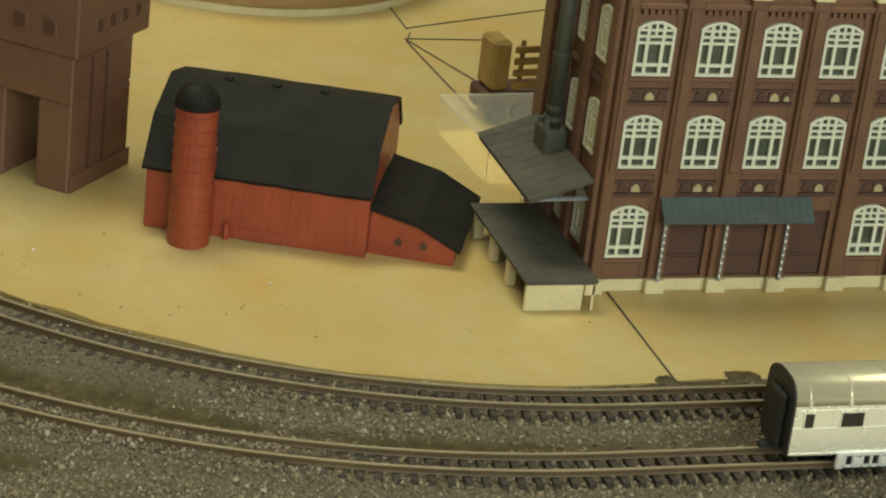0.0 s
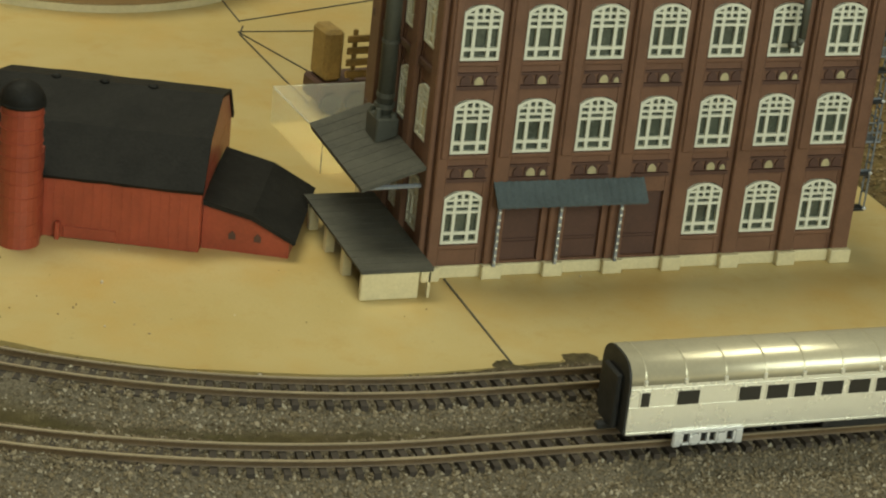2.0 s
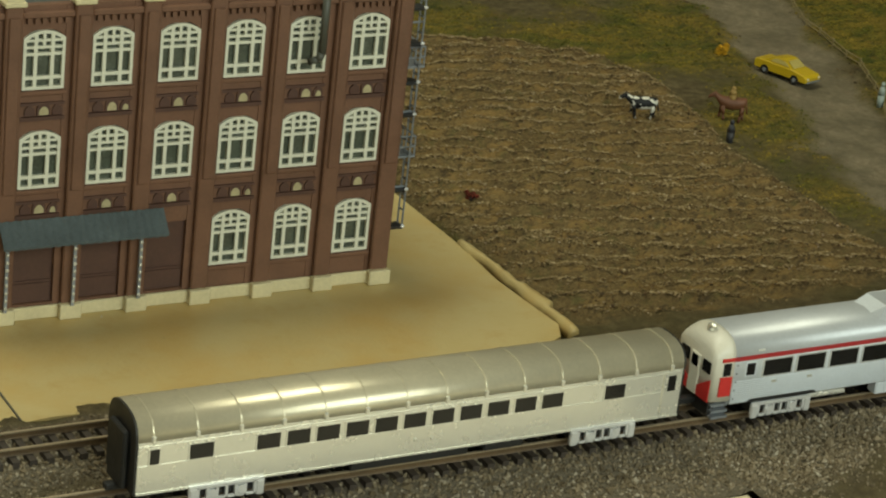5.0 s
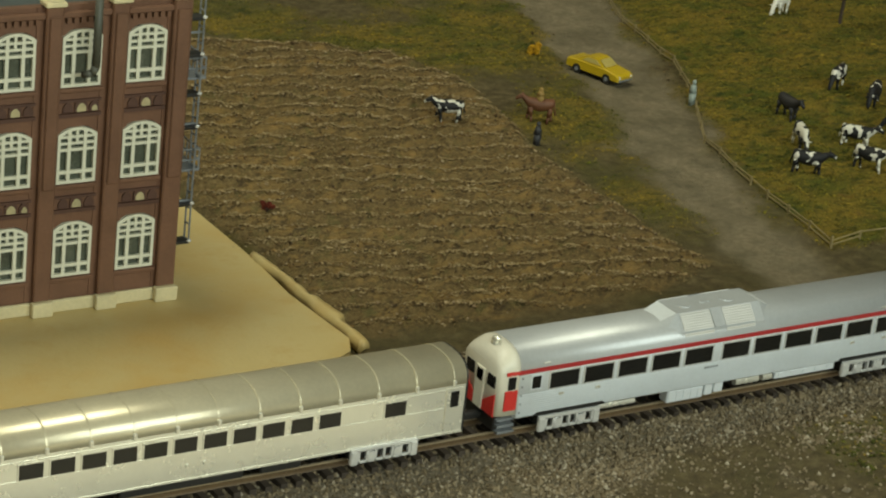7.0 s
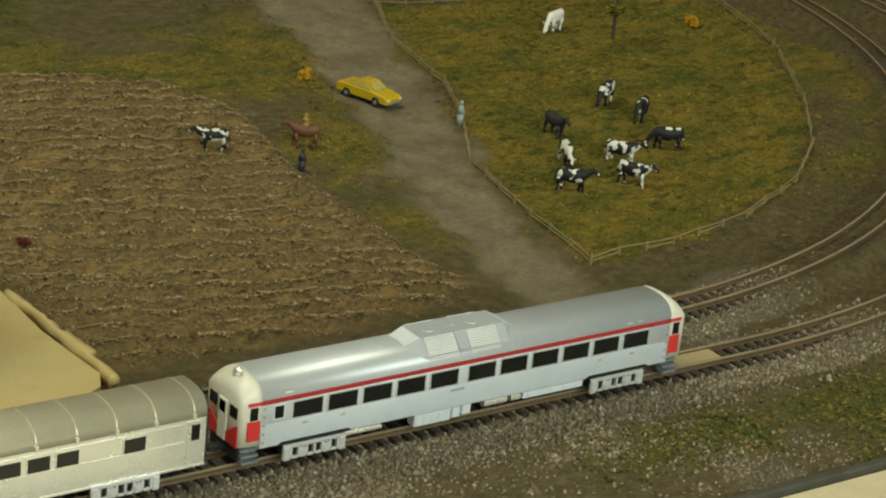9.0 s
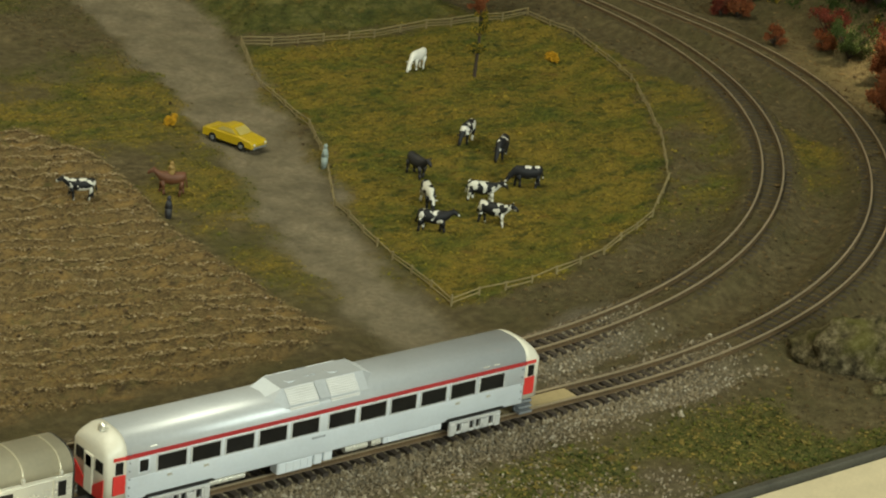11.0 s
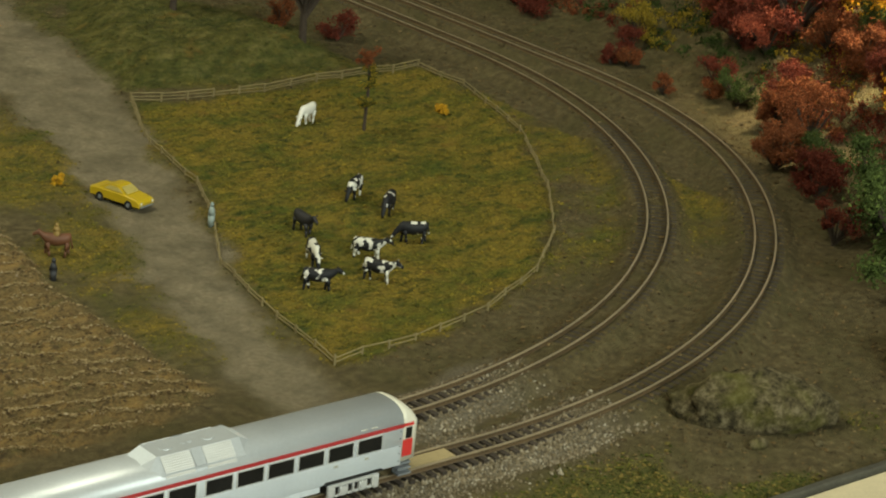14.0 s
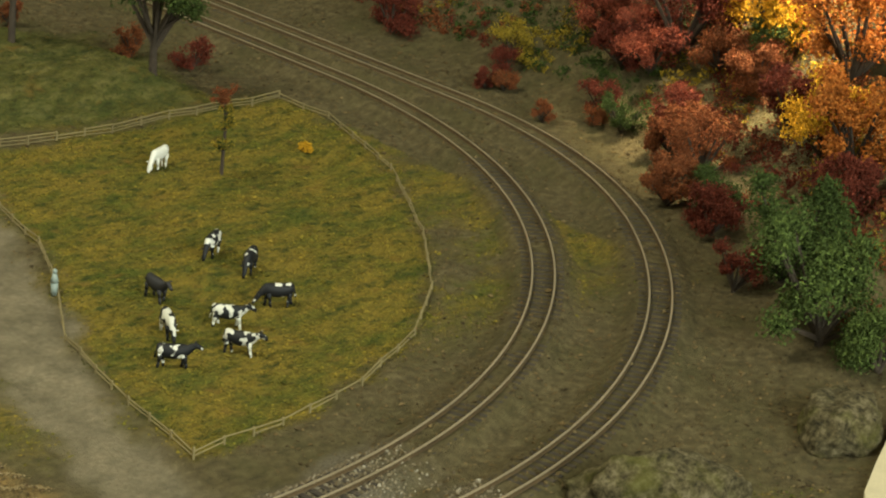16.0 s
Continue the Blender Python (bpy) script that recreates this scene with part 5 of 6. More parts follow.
def tree(x, y, radius, colour, trunk, label, seed, second=None):
    """Tapered trunk with limbs and an uneven crown."""
    rng = random.Random(seed)
    z = ground_height(x, y)
    t = thing("tree" if trunk > 0.6 * radius else "bush", pose(x, y, z), label, "tree" if trunk > 0.6 * radius else "bush", "autumn trees")
    h = trunk + radius
    bm = rod(bmesh.new(), (0, 0, -0.003), (rng.uniform(-1, 1) * radius * 0.1, 0, trunk), radius * 0.075 + 0.0003, radius * 0.05 + 0.0002, 8)
    centres = []
    for k in range(15):
        a, e = rng.uniform(0, 6.28), rng.uniform(-0.75 if trunk < 0.6 * radius else -0.3, 1.0)
        q = radius * rng.uniform(0.35, 0.95)
        c = Vector((q * math.cos(a), q * math.sin(a), h + radius * 0.75 * (e - 0.3)))
        rod(bm, (0, 0, trunk * rng.uniform(0.5, 1.0)), tuple(c), radius * 0.045 + 0.0002, radius * 0.015 + 0.0001, 5)
        centres.append((*c, radius * rng.uniform(0.20, 0.46)))
    centres.append((0, 0, h, radius * 0.5))
    part("trunk", bm, M_BARK, t)
    split = 12 if second else len(centres)
    leaf = 0.00034 + 0.022 * radius
    o = foliage("crown", centres[:split], LEAVES[colour], rng, leaf, 150 if radius < 0.012 else 420)
    o.parent = t
    if second:
        o = foliage("crown", centres[split - 3:], LEAVES[second], rng, leaf, 200)
        o.parent = t
    return t


GROVE = [("dark_red", 0.826, 0.150, 0.0239), ("pink_red", 0.813, 0.156, 0.0140), ("pink_red", 0.832, 0.208, 0.0131), ("yellow", 0.840, 0.103, 0.0207), ("green", 0.828, 0.096, 0.0109),
         ("orange", 0.818, 0.039, 0.0250), ("orange", 0.759, -0.009, 0.0210), ("yellow", 0.773, 0.019, 0.0165), ("dark_red", 0.791, 0.050, 0.0131), ("rust", 0.813, 0.093, 0.0122),
         ("rust", 0.751, 0.068, 0.0125), ("rust", 0.715, 0.055, 0.0100), ("dark_red", 0.704, 0.020, 0.0110), ("dark_red", 0.731, -0.027, 0.0121), ("green", 0.639, -0.090, 0.0207),
         ("dark_green", 0.678, -0.039, 0.0197), ("green", 0.640, -0.117, 0.0139), ("dark_red", 0.661, -0.029, 0.0092), ("dark_red", 0.787, 0.316, 0.0120), ("dark_red", 0.767, 0.223, 0.0051), ("rust", 0.751, 0.167, 0.0044),
         ("yellow", 0.885, 0.110, 0.026), ("orange", 0.89, 0.03, 0.026), ("dark_red", 0.88, 0.19, 0.026), ("rust", 0.86, 0.26, 0.022),
         ("dark_red", 0.790, 0.232, 0.0066), ("rust", 0.772, 0.215, 0.0055), ("rust", 0.762, 0.092, 0.0112), ("rust", 0.770, 0.150, 0.0053), ("dark_red", 0.782, 0.108, 0.0115),
         ("dark_red", 0.812, 0.173, 0.0121), ("rust", 0.822, 0.121, 0.0118), ("dark_red", 0.781, 0.158, 0.0077), ("dark_green", 0.772, 0.135, 0.0088), ("olive", 0.801, 0.238, 0.0093), ("dark_green", 0.720, 0.030, 0.0094)]
WORDS = {"dark_red": "dark red", "pink_red": "pinkish red", "yellow": "golden yellow", "green": "fresh green", "dark_green": "dark green", "orange": "burnt orange", "olive": "yellow-olive", "rust": "rust red"}
for k, (c, x, y, r) in enumerate(GROVE):
    tree(x, y, r * 1.28, c, r * 0.10, f"{WORDS[c]} foam-leaved bush on the wooded slope", 100 + k)
tree(0.614, 0.2955, 0.026, "dark_green", 0.021, "tall tree with dark trunk and green crown at the bank", 41, "green")
tree(0.580, 0.364, 0.022, "yellow", 0.034, "tall tree with dark trunk and yellow crown on the bank", 42)


def sapling(x, y):
    """A thin young tree: bare stem, narrow green crown, red tip."""
    rng = random.Random(43)
    t = thing("tree", pose(x, y, ground_height(x, y)), "thin young tree with green leaves and red tip in pasture", "tree", "autumn trees")
    bm = rod(bmesh.new(), (0, 0, -0.003), (0.0008, 0, 0.020), 0.0009, 0.0007, 8)
    rod(bm, (0.0008, 0, 0.020), (-0.0004, 0, 0.038), 0.0007, 0.0003, 7)
    green, red = [], []
    for k in range(22):
        z, a = rng.uniform(0.012, 0.033), rng.uniform(0, 6.28)
        q = rng.uniform(0.001, 0.0042)
        c = (q * math.cos(a), q * math.sin(a), z)
        rod(bm, (0.0004, 0, z - 0.003), c, 0.0003, 0.00015, 5)
        green.append((*c, rng.uniform(0.0012, 0.0024)))
    for k in range(13):
        a, q = rng.uniform(0, 6.28), rng.uniform(0.0005, 0.0052)
        red.append((q * math.cos(a), q * math.sin(a), rng.uniform(0.032, 0.040), rng.uniform(0.0014, 0.0026)))
    part("trunk", bm, M_BARK, t)
    for name, cs, colour in (("crown", green, "olive"), ("crown", green[:14], "dark_green"), ("crown", red, "rust")):
        foliage(name, cs, LEAVES[colour], rng, 0.0005, 60).parent = t


sapling(0.5690, 0.1865)
tree(0.638, 0.345, 0.009, "rust", 0.001, "low red bush behind the bank", 44)
tree(0.655, 0.318, 0.010, "dark_red", 0.001, "low red bush behind the bank", 45)
tree(0.615, 0.415, 0.008, "rust", 0.001, "low red bush behind the bank", 46)
tree(0.394, 0.177, 0.0028, "yellow", 0.0, "small yellow tuft beside the lane", 47)
tree(0.205, 0.054, 0.0020, "dark_red", 0.0, "tiny dark red tuft on the ploughed field", 49)
tree(0.623, 0.193, 0.0034, "yellow", 0.0, "small yellow tuft in the pasture", 48)


# ---------------- fence round the pasture ----------------
def fence():
    f = thing("pasture_fence", Matrix(), "weathered wooden post-and-rail fence round the pasture", "fence")
    loop = PASTURE + PASTURE[:1]
    pts, run = [], 0.0
    for a, b in zip(loop, loop[1:]):
        l = math.dist(a, b)
        n = max(1, round(l / 0.0155))
        pts += [(a[0] + (b[0] - a[0]) * k / n, a[1] + (b[1] - a[1]) * k / n) for k in range(n)]
    pts.append(pts[0])
    hs = [ground_height(*p) for p in pts]
    post0 = None
    for p, h in zip(pts[:-1], hs):
        if post0 is None:
            post0 = part("post", box(bmesh.new(), -0.00038, 0.00038, -0.00038, 0.00038, -0.002, 0.0046, 0.0001), M_FENCE, f)
            post0.location = (*p, h)
        else:
            share(post0, "post", f, *p, h - (0.0 if p[1] > 0.24 else 0.0011))
    rng = random.Random(5)
    for (a, ha), (b, hb) in zip(zip(pts, hs), zip(pts[1:], hs[1:])):
        tall = (0.0012, 0.0026, 0.0042) if a[1] > 0.24 else (0.0012, 0.0028)
        for z in tall:
            if rng.random() < 0.05:
                continue
            part("rail", rod(bmesh.new(), (*a, ha + z + rng.uniform(-0.0003, 0.0003)), (*b, hb + z + rng.uniform(-0.0003, 0.0003)), 0.00028, 0.00028, 5), M_FENCE, f)


fence()


# ---------------- cattle, horses, figurines ----------------
def hide(name, a, b, share_of_dark):
    n = Nodes(name, 0.6, 0, 0.3)
    co = n.tree.nodes.new("ShaderNodeTexCoord").outputs["Object"]
    rnd = n.tree.nodes.new("ShaderNodeObjectInfo").outputs["Random"]
    v = n.tree.nodes.new("ShaderNodeTexNoise")
    v.noise_dimensions = "4D"
    v.inputs["Scale"].default_value, v.inputs["Detail"].default_value = 300, 1
    n.link(co, v.inputs["Vector"]), n.link(n.maths("MULTIPLY", rnd, 40.0), v.inputs["W"])
    n.colour(n.ramp(v.outputs["Fac"], [(share_of_dark - 0.01, a), (share_of_dark + 0.01, b)]))
    return n.mat


PIED = hide("pied_hide", (0.012, 0.012, 0.012), (0.62, 0.60, 0.51), 0.52)
DARKPIED = hide("dark_pied_hide", (0.012, 0.012, 0.013), (0.66, 0.64, 0.56), 0.60)
BLACKHIDE = plain("black_hide", (0.016, 0.015, 0.016), 0.6, vary=0.3)
WHITEHIDE = plain("white_hide", (0.74, 0.72, 0.64), 0.6, vary=0.08)
BROWNHIDE = plain("brown_hide", (0.13, 0.050, 0.020), 0.6, vary=0.3)


def beast_mesh(name, material, grazing=False, tall=1.0):
    """A small moulded animal: lofted trunk, neck and head, with legs, tail and ears; one plain mesh."""
    spine = [(-0.0062, 0.0080, 0.0009, 0.0010), (-0.0055, 0.0074, 0.0019, 0.0022), (-0.0034, 0.0069, 0.0023, 0.0026), (0.0, 0.0066, 0.0025, 0.0029),
             (0.0030, 0.0069, 0.0021, 0.0027), (0.0048, 0.0074, 0.0016, 0.0022)]
    spine += ([(0.0064, 0.0062, 0.0012, 0.0019), (0.0078, 0.0042, 0.0010, 0.0016), (0.0088, 0.0026, 0.0009, 0.0013), (0.0097, 0.0012, 0.0006, 0.0008)] if grazing
              else [(0.0064, 0.0086, 0.0011, 0.0016), (0.0076, 0.0096, 0.0010, 0.0012), (0.0088, 0.0092, 0.0009, 0.0010), (0.0103, 0.0083, 0.0006, 0.0007)])
    rings = [[(x, ry * math.cos(j * math.pi / 5), tall * z + rz * math.sin(j * math.pi / 5)) for j in range(10)] for x, z, ry, rz in spine]
    bm = loft(bmesh.new(), rings)
    hx, hz = spine[-3][0], spine[-3][1] * tall
    for s in (-1, 1):
        ball(bm, (hx - 0.0002, s * 0.0014, hz + 0.0008), 0.0004, 0.0008, 0.0003, 6, 4)
        for x, k in ((-0.0046, 0.0006), (0.0038, -0.0006)):
            rod(bm, (x, s * 0.0013, 0.0058 * tall), (x + k * s, s * 0.0013, 0.0024), 0.0011, 0.0006, 7)
            rod(bm, (x + k * s, s * 0.0013, 0.0026), (x + k * s * 1.6, s * 0.0013, -0.0004), 0.0006, 0.0005, 6)
    rod(bm, (-0.0060, 0, 0.0080 * tall), (-0.0068, 0, 0.0034), 0.0003, 0.0004, 5)
    return part(name, bm, material, None, "", True)


def place_beast(name, mat, p, toward, grazing, label, category, group, tall=1.0, k=1.0):
    turn = math.degrees(math.atan2(toward[1], toward[0]))
    o = beast_mesh(name, mat, grazing, tall)
    o.matrix_world = pose(p[0], p[1], ground_height(*p), 0, 0, turn) @ Matrix.Scale(k, 4)
    tagged(o, label, category, group)


HERD = [(DARKPIED, (0.4235, 0.032), (0.74, -0.67), False), (PIED, (0.4515, 0.029), (0.50, -0.87), False), (PIED, (0.4395, 0.056), (-0.40, -0.90), True), (BLACKHIDE, (0.4555, 0.084), (-0.10, -0.97), False),
        (PIED, (0.4645, 0.052), (0.70, -0.72), False), (DARKPIED, (0.4935, 0.058), (-0.86, 0.50), True), (DARKPIED, (0.502, 0.109), (-0.85, -0.52), True), (DARKPIED, (0.5055, 0.0895), (-0.80, -0.60), True)]
for mat, p, d, g in HERD:
    place_beast("cow", mat, p, d, g, {PIED: "black and white toy cow", DARKPIED: "mostly black toy cow", BLACKHIDE: "all black toy cow"}[mat] + (" grazing in the pasture" if g else " standing in the pasture"), "cow", "cattle", 0.94, 1.0)
place_beast("cow", PIED, (0.314, 0.115), (-0.90, 0.42), False, "black and white toy cow on the ploughed field", "cow", "cattle", 0.92, 0.92)
place_beast("horse", WHITEHIDE, (0.5505, 0.207), (-0.88, -0.38), True, "white toy horse grazing in the pasture", "horse", "", 1.10, 0.98)
place_beast("horse", BROWNHIDE, (0.350, 0.1065), (-0.85, 0.5), False, "brown toy horse at the edge of the field", "horse", "", 1.12, 0.92)


def figurine(p, c, label, z=0.0, k=1.0):
    bm = rod(bmesh.new(), (0, 0, -0.0004), (0, 0, 0.0052 * k), 0.0013, 0.0015, 8)
    rod(bm, (0, 0, 0.0052 * k), (0, 0, 0.0086 * k), 0.0017, 0.0009, 8)
    ball(bm, (0, 0, 0.0096 * k), 0.0009, 0.0009, 0.0011, 8, 6)
    o = part("figurine", bm, c, None, "", True)
    o.location = (*p, ground_height(*p) + z)
    tagged(o, label, "figurine")


figurine((0.4275, 0.1105), plain("pale_blue_paint", (0.26, 0.31, 0.28), 0.6), "plain pale blue toy peg by the fence")
figurine((0.3498, 0.1063), plain("ochre_peg_paint", (0.30, 0.19, 0.05), 0.6), "plain ochre toy peg on the brown horse", 0.0082, 0.50)
figurine((0.336, 0.086), plain("dark_paint", (0.03, 0.03, 0.032), 0.6), "plain dark toy peg on the field edge", 0, 0.85)


# ---------------- yellow car on the lane ----------------
def car():
    yellow = plain("yellow_car_paint", (0.46, 0.315, 0.010), 0.35, vary=0.08)
    turn = math.degrees(math.atan2(-0.959, 0.283))
    z = ground_height(0.4112, 0.153)
    c = thing("car", pose(0.4112, 0.153, z + 0.0004, 0, 0, turn), "yellow toy fastback car on the dirt lane", "car")
    L, w = 0.0138, 0.0052
    prof = [(-L, 0.0018), (-L, 0.0046), (-L * 0.93, 0.0054), (-L * 0.60, 0.0066), (-L * 0.28, 0.0080), (0.0, 0.0083), (L * 0.16, 0.0078), (L * 0.42, 0.0056), (L * 0.90, 0.0046), (L, 0.0036), (L, 0.0018)]
    body = [(x, min(z, 0.0056)) for x, z in prof]
    rings = []
    for y, k in ((-w, 0.90), (-w * 0.86, 1.0), (w * 0.86, 1.0), (w, 0.90)):
        rings.append([(x * (0.97 if k < 1 else 1), y, 0.0018 + (z - 0.0018) * k) for x, z in body])
    part("body", loft(bmesh.new(), rings), yellow, c)
    roof = [(-L * 0.75, 0.0054), (-L * 0.30, 0.0080), (0.0, 0.0083), (L * 0.14, 0.0079), (L * 0.44, 0.0052)]
    rings = [[(x * (0.97 if abs(y) > 0.004 else 1.0), y if z < 0.006 else y * 0.84, z) for x, z in roof] for y in (-w * 0.90, -w * 0.80, w * 0.80, w * 0.90)]
    part("cabin", loft(bmesh.new(), rings), yellow, c)
    glass = plain("pale_car_glass", (0.42, 0.34, 0.10), 0.2, vary=0.2)
    bm = loft(bmesh.new(), [[(L * 0.17, y * 0.9, 0.0079), (L * 0.42, y, 0.0056), (L * 0.43, y, 0.0058), (L * 0.18, y * 0.9, 0.0081)] for y in (-0.0037, 0.0037)])
    part("windscreen", bm, glass, c, "yellowish windscreen")
    for s in (-1, 1):
        bm = loft(bmesh.new(), [[(-L * 0.42, s * (w * 0.855 + d), 0.0060), (L * 0.30, s * (w * 0.855 + d), 0.0060), (L * 0.10, s * (w * 0.775 + d), 0.0076), (-L * 0.25, s * (w * 0.775 + d), 0.0076)] for d in (0.0, 0.0003)])
        part("side_window", bm, glass, c, "yellowish side window")
        for x in (-0.0078, 0.0078):
            wh = part("wheel", rod(bmesh.new(), (x, s * 0.0040, 0.0017), (x, s * 0.0053, 0.0017), 0.0021, 0.0021, 14), M_BLACK, c, "black wheel")
            part("hub", rod(bmesh.new(), (x, s * 0.0052, 0.0017), (x, s * 0.0055, 0.0017), 0.0009, 0.0009, 10), M_IRON, wh)
        part("headlight", ball(bmesh.new(), (L * 0.985, s * 0.0036, 0.0033), 0.0004, 0.0008, 0.0006, 8, 5), M_WHITE, c)
    part("bumper", box(bmesh.new(), L * 0.985, L * 1.02, -w * 0.85, w * 0.85, 0.0016, 0.0024, 0.0002), M_IRON, c)
    part("underbody", box(bmesh.new(), -L * 0.92, L * 0.92, -w * 0.8, w * 0.8, 0.0009, 0.0020), M_BLACK, c)


car()


# ---------------- boulder and loose stones ----------------
def rock_material():
    n = Nodes("mossy_rock", 0.9, 0, 0.2)
    a = n.ramp(n.noise(300, 6, 0.7), [(0.34, (0.020, 0.017, 0.009)), (0.5, (0.11, 0.088, 0.042)), (0.66, (0.25, 0.205, 0.115))])
    c = n.mix(n.ramp(n.noise(60, 3), [(0.48, (0, 0, 0)), (0.66, (0.6, 0.6, 0.6))]), a, (0.12, 0.115, 0.018))
    n.colour(c)
    n.bump(n.noise(420, 6, 0.75), 0.0022)
    return n.mat


M_ROCK = rock_material()


def boulder(p, size, turn, seed, label, tilt=0):
    bm = bmesh.new()
    bmesh.ops.create_icosphere(bm, subdivisions=4 if size[0] > 0.01 else 2, radius=1)
    for v in bm.verts:
        q = v.co * 1.7 + Vector((seed, 0, 0))
        k = 1 + 0.20 * noise.noise(q) + 0.11 * noise.noise(q * 2.7) + 0.06 * noise.noise(q * 7)
        v.co = Vector((v.co.x * size[0] * k, v.co.y * size[1] * k, max(v.co.z * k, -0.55) * size[2] + 0.25 * size[2] * noise.noise(q * 1.1) * (v.co.z > 0)))
    o = part("rock", bm, M_ROCK, None, "", True)
    o.matrix_world = pose(p[0], p[1], ground_height(*p) + 0.42 * size[2], tilt, 0, turn)
    tagged(o, label, "rock", "rocks")


boulder((0.4900, -0.1410), (0.0285, 0.0130, 0.0130), -33, 7.7, "large flat mossy boulder beside the track")
boulder((0.4745, -0.1575), (0.0050, 0.0030, 0.0020), 10, 5.2, "small pale stone before the boulder")
boulder((0.4640, -0.1530), (0.0020, 0.0016, 0.0012), 30, 6.2, "small pale stone before the boulder")
boulder((0.4950, -0.1680), (0.0022, 0.0016, 0.0012), 30, 9.2, "small pale stone before the boulder")
boulder((0.5880, -0.1400), (0.0230, 0.0150, 0.0100), 30, 12.4, "flat brown boulder at the layout's front corner")

GEM = [(1, 0, 0), (-0.8, 0.3, 0.1), (0.1, 0.9, -0.1), (-0.1, -0.9, 0.2), (0.1, 0.1, 0.7), (0, 0, -0.5)]
GEM_FACES = [(0, 2, 4), (2, 1, 4), (1, 3, 4), (3, 0, 4), (2, 0, 5), (1, 2, 5), (3, 1, 5), (0, 3, 5)]


def scatter(name, n, region, size, material, weight, seed, label, squash=1.0):
    """Many small chips strewn over the ground where weight(x, y) is high."""
    rng = np.random.RandomState(seed)
    x, y = rng.uniform(region[0], region[1], n), rng.uniform(region[2], region[3], n)
    z, grass, road, plough, ballast = ground_fields(x, y)
    keep = rng.rand(n) < weight(x, y, grass, road, plough, ballast)
    x, y, z = x[keep], y[keep], z[keep]
    m = len(x)
    turns = np.array([t for t in TURN])[rng.randint(0, 64, m)]
    s = size * np.exp(rng.normal(0, 0.35, m))
    v = np.einsum("nij,kj->nki", turns, np.array(GEM)) * s[:, None, None]
    v[:, :, 2] *= squash
    v += np.stack([x, y, z + 0.25 * s], -1)[:, None]
    f = np.array(GEM_FACES)[None] + 6 * np.arange(m)[:, None, None]
    o = from_arrays(name, v.reshape(-1, 3).tolist(), f.reshape(-1, 3).tolist(), material)
    tagged(o, label, "scenery", kind="stuff")


def chip_material(name, stops, rough=0.85, other=None):
    n = Nodes(name, rough, 0, 0.25)
    c = n.mix(n.maths("MULTIPLY", n.noise(90, 3), 0.45), n.ramp(n.island(), stops), shade(stops[0][1], 1.3))
    if other:
        c = n.mix(n.ramp(n.noise(55, 5, 0.65), [(0.38, (0, 0, 0)), (0.62, (1, 1, 1))]), c, n.ramp(n.island(), other))
    n.colour(c)
    return n.mat


M_CHIPS = chip_material("ballast_chips", [(0.0, (0.10, 0.076, 0.044)), (0.4, (0.205, 0.160, 0.096)), (0.8, (0.30, 0.245, 0.160)), (1.0, (0.46, 0.41, 0.31))])
M_CLODS = chip_material("soil_clods", [(0.0, (0.05, 0.032, 0.015)), (0.3, (0.13, 0.080, 0.034)), (0.55, (0.24, 0.145, 0.050)), (0.8, (0.21, 0.165, 0.075)), (0.95, (0.30, 0.21, 0.115)), (1.0, (0.44, 0.34, 0.23))])
turf_nodes = Nodes("turf_crumbs", 0.85, 0, 0.2)
turf_nodes.colour(turf_colour(turf_nodes, turf_nodes.island()))
M_TURF = turf_nodes.mat
M_LITTER = chip_material("leaf_litter", [(0.0, (0.04, 0.027, 0.011)), (0.5, (0.11, 0.078, 0.032)), (0.8, (0.165, 0.105, 0.040)), (1.0, (0.23, 0.165, 0.075))])
scatter("ballast", 80000, (-0.24, 0.50, -0.156, -0.064), 0.00052, M_CHIPS, lambda x, y, g, r, p, b: b * (y > np.where(x < 0.178, -0.152, -0.188)) * (1 - 0.8 * g), 21, "grey and tan ballast chips strewn round the track")
scatter("ballast", 38000, (0.18, 0.50, -0.188, -0.125), 0.00052, M_CHIPS, lambda x, y, g, r, p, b: b * (1 - 0.8 * g) * 0.8, 22, "grey and tan ballast chips strewn round the track")
scatter("ballast", 26000, (-0.30, 0.02, -0.12, 0.20), 0.00048, M_CHIPS, lambda x, y, g, r, p, b: b, 23, "grey and tan ballast chips strewn round the track")
M_STRAW = chip_material("pale_straw", [(0.0, (0.15, 0.104, 0.045)), (0.5, (0.26, 0.188, 0.086)), (0.9, (0.37, 0.275, 0.14)), (1.0, (0.48, 0.39, 0.25))])
scatter("straw", 230000, (0.183, 0.36, -0.05, 0.26), 0.00042, M_STRAW, lambda x, y, g, r, p, b: p * soft_step(np.sin(row_phase(x, y) * 2 * math.pi), 0.60, 0.9) * (0.40 + 0.60 * (fbm(x, y, 0.014, 31) > -0.1)), 34, "pale straw stubble along the plough rows", 0.6)
scatter("soil", 52000, (0.183, 0.36, -0.05, 0.26), 0.00050, M_CLODS, lambda x, y, g, r, p, b: p * (0.10 + 0.35 * (np.sin(row_phase(x, y) * 2 * math.pi) > 0.2)), 24, "brown crumbly clods on the ploughed field", 0.7)
scatter("grass", 190000, (0.18, 0.68, -0.06, 0.48), 0.00044, M_TURF, lambda x, y, g, r, p, b: g, 25, "olive and ochre turf crumbs on the grassland", 0.6)
scatter("grass", 24000, (0.26, 0.60, -0.19, -0.12), 0.00062, M_TURF, lambda x, y, g, r, p, b: g, 26, "olive and ochre turf crumbs on the grassland", 0.6)
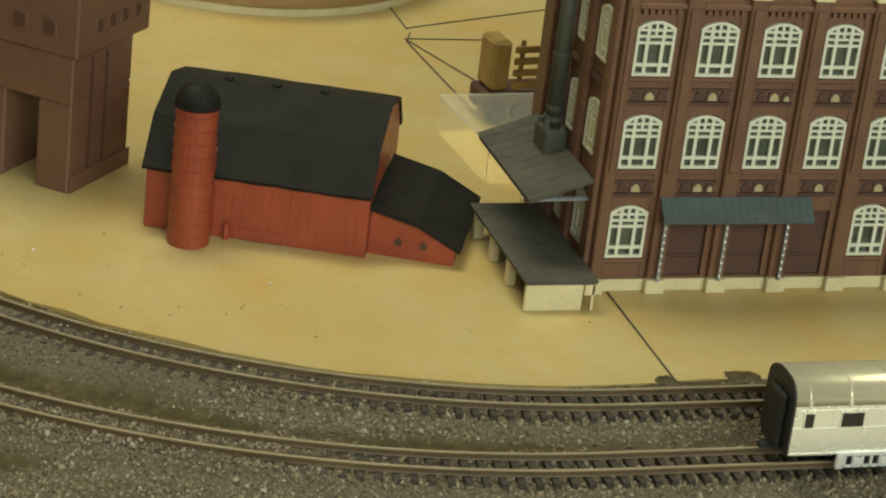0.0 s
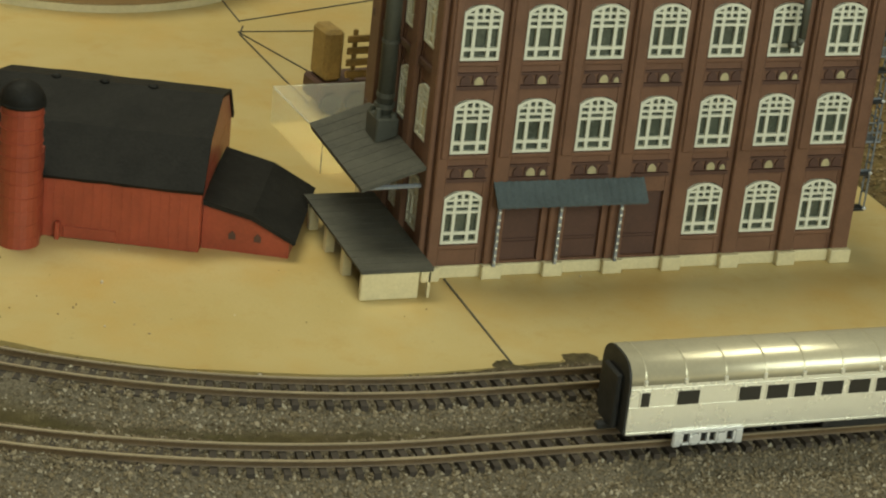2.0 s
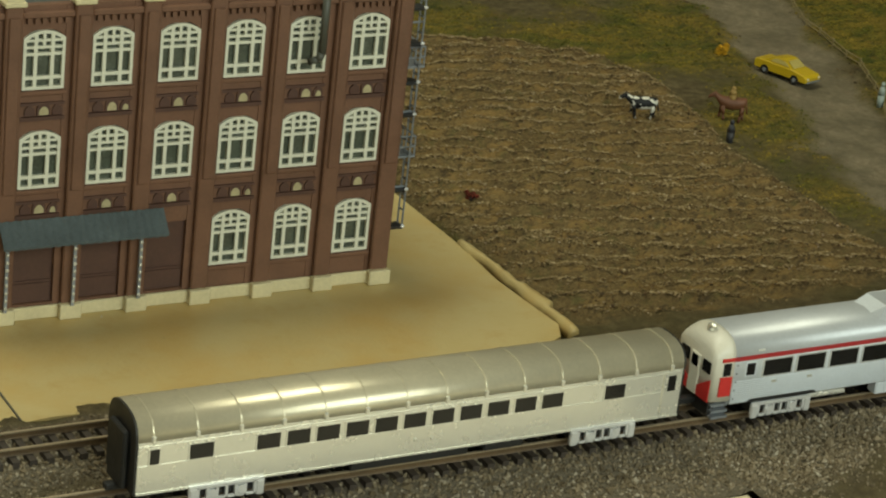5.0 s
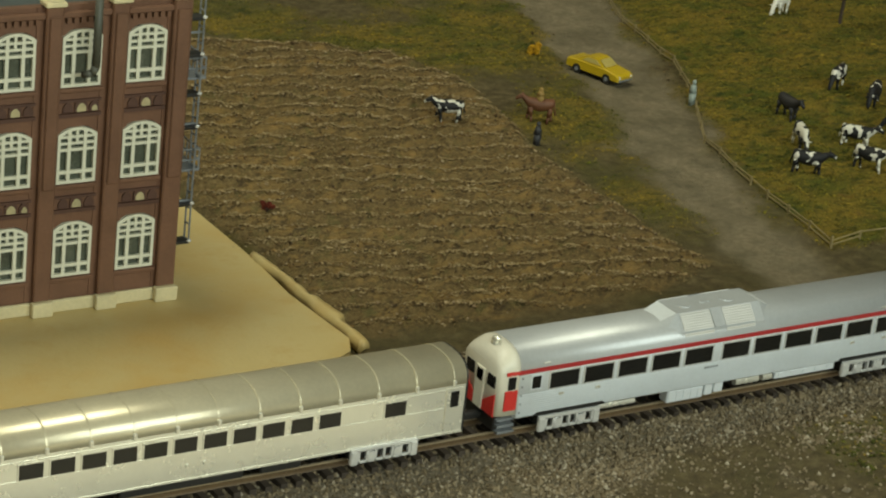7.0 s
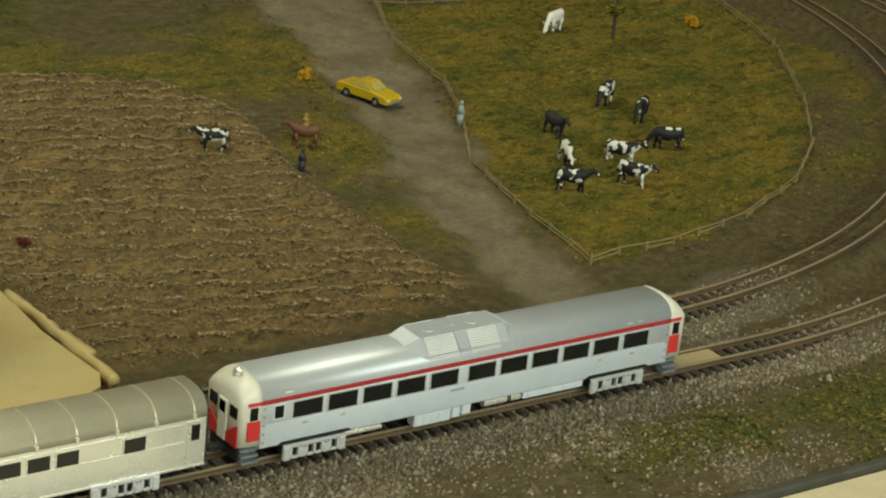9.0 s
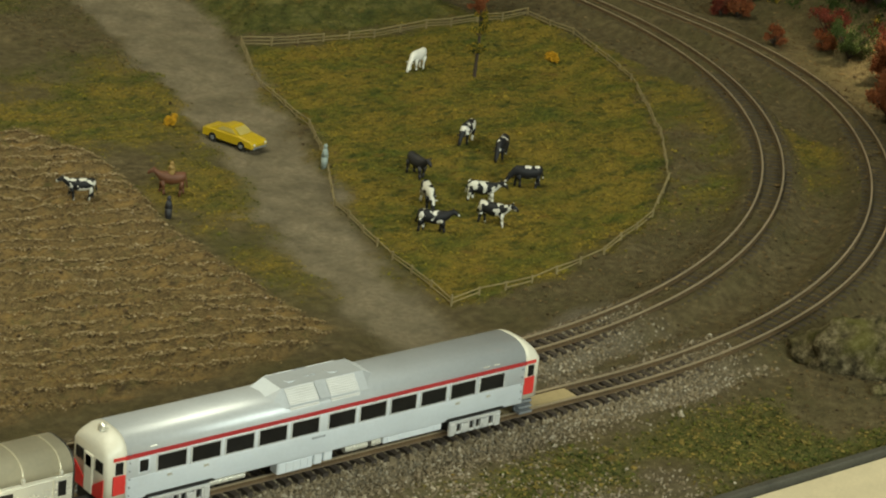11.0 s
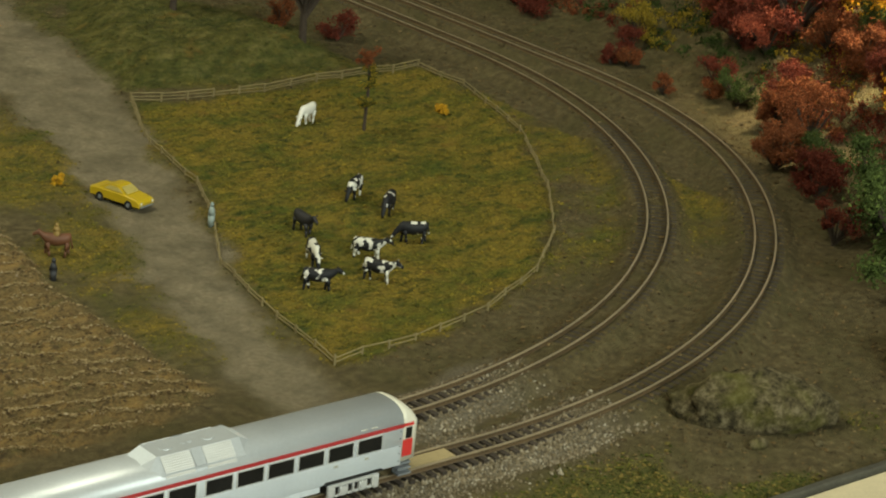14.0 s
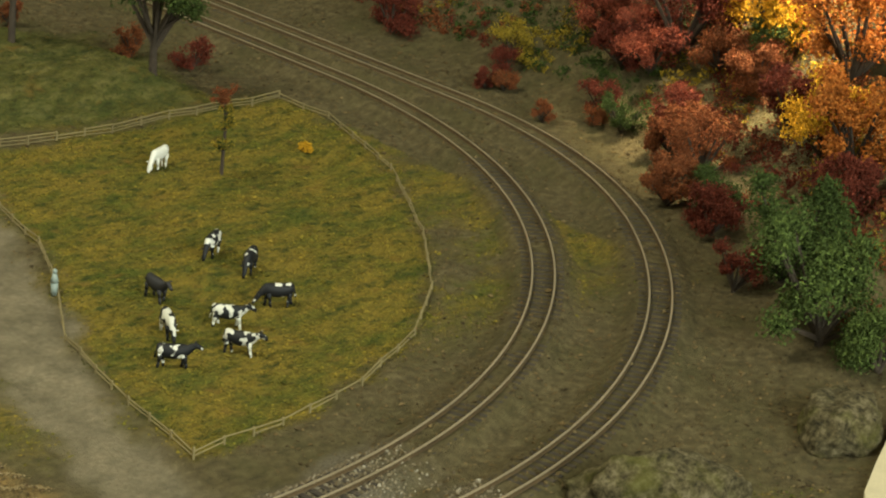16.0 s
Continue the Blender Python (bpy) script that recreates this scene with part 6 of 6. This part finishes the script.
scatter("leaf_litter", 45000, (0.40, 0.95, -0.19, 0.45), 0.00065, M_LITTER, lambda x, y, g, r, p, b: (1 - g) * (1 - r) * (1 - b) * (1 - p) * 0.8, 27, "brown leaf litter strewn over the slope", 0.5)


def undergrowth(colour, n, seed, label):
    """Low shrubby leaf clumps in drifts over the slope."""
    rng = np.random.RandomState(seed)
    x, y = rng.uniform(0.60, 0.98, n), rng.uniform(-0.12, 0.42, n)
    h = hill_height(x, y)
    keep = (h > 0.006) & (fbm(x, y, 0.045, seed) > 0.12)
    x, y = x[keep], y[keep]
    z = ground_fields(x, y)[0]
    centres = np.stack([x, y, z + 0.0015, 0.0022 + 0.003 * rng.rand(len(x))], -1)
    o = foliage("undergrowth", centres, LEAVES[colour], random.Random(seed), 0.00075, 34)
    tagged(o, label, "shrubs", kind="stuff")


undergrowth("rust", 5200, 51, "low rust-red shrubs over the slope")
undergrowth("dark_red", 4200, 52, "low dark red shrubs over the slope")
undergrowth("olive", 4200, 53, "low olive shrubs over the slope")
undergrowth("dark_green", 4800, 54, "low dark green shrubs over the slope")
M_CRUMB = chip_material("loose_crumbs", [(0.0, (0.16, 0.10, 0.04)), (0.5, (0.40, 0.30, 0.16)), (1.0, (0.75, 0.68, 0.52))])


def crumbs():
    rng = np.random.RandomState(61)
    n = 420
    x, y = rng.uniform(-0.22, 0.16, n), rng.uniform(-0.055, 0.06, n)
    keep = (rng.rand(n) < np.clip(0.9 - 5.5 * (x + 0.15), 0.05, 1)) & (np.hypot(x + 0.02, y - 0.1655) < 0.224)
    x, y = x[keep], y[keep]
    m = len(x)
    s = 0.00030 * np.exp(rng.normal(0, 0.45, m))
    v = np.einsum("nij,kj->nki", np.array(TURN)[rng.randint(0, 64, m)], np.array(GEM)) * s[:, None, None] + np.stack([x, y, 0.4 * s], -1)[:, None]
    f = np.array(GEM_FACES)[None] + 6 * np.arange(m)[:, None, None]
    tagged(from_arrays("crumbs", v.reshape(-1, 3).tolist(), f.reshape(-1, 3).tolist(), M_CRUMB), "loose crumbs scattered on the tan board", "debris", kind="stuff")


crumbs()
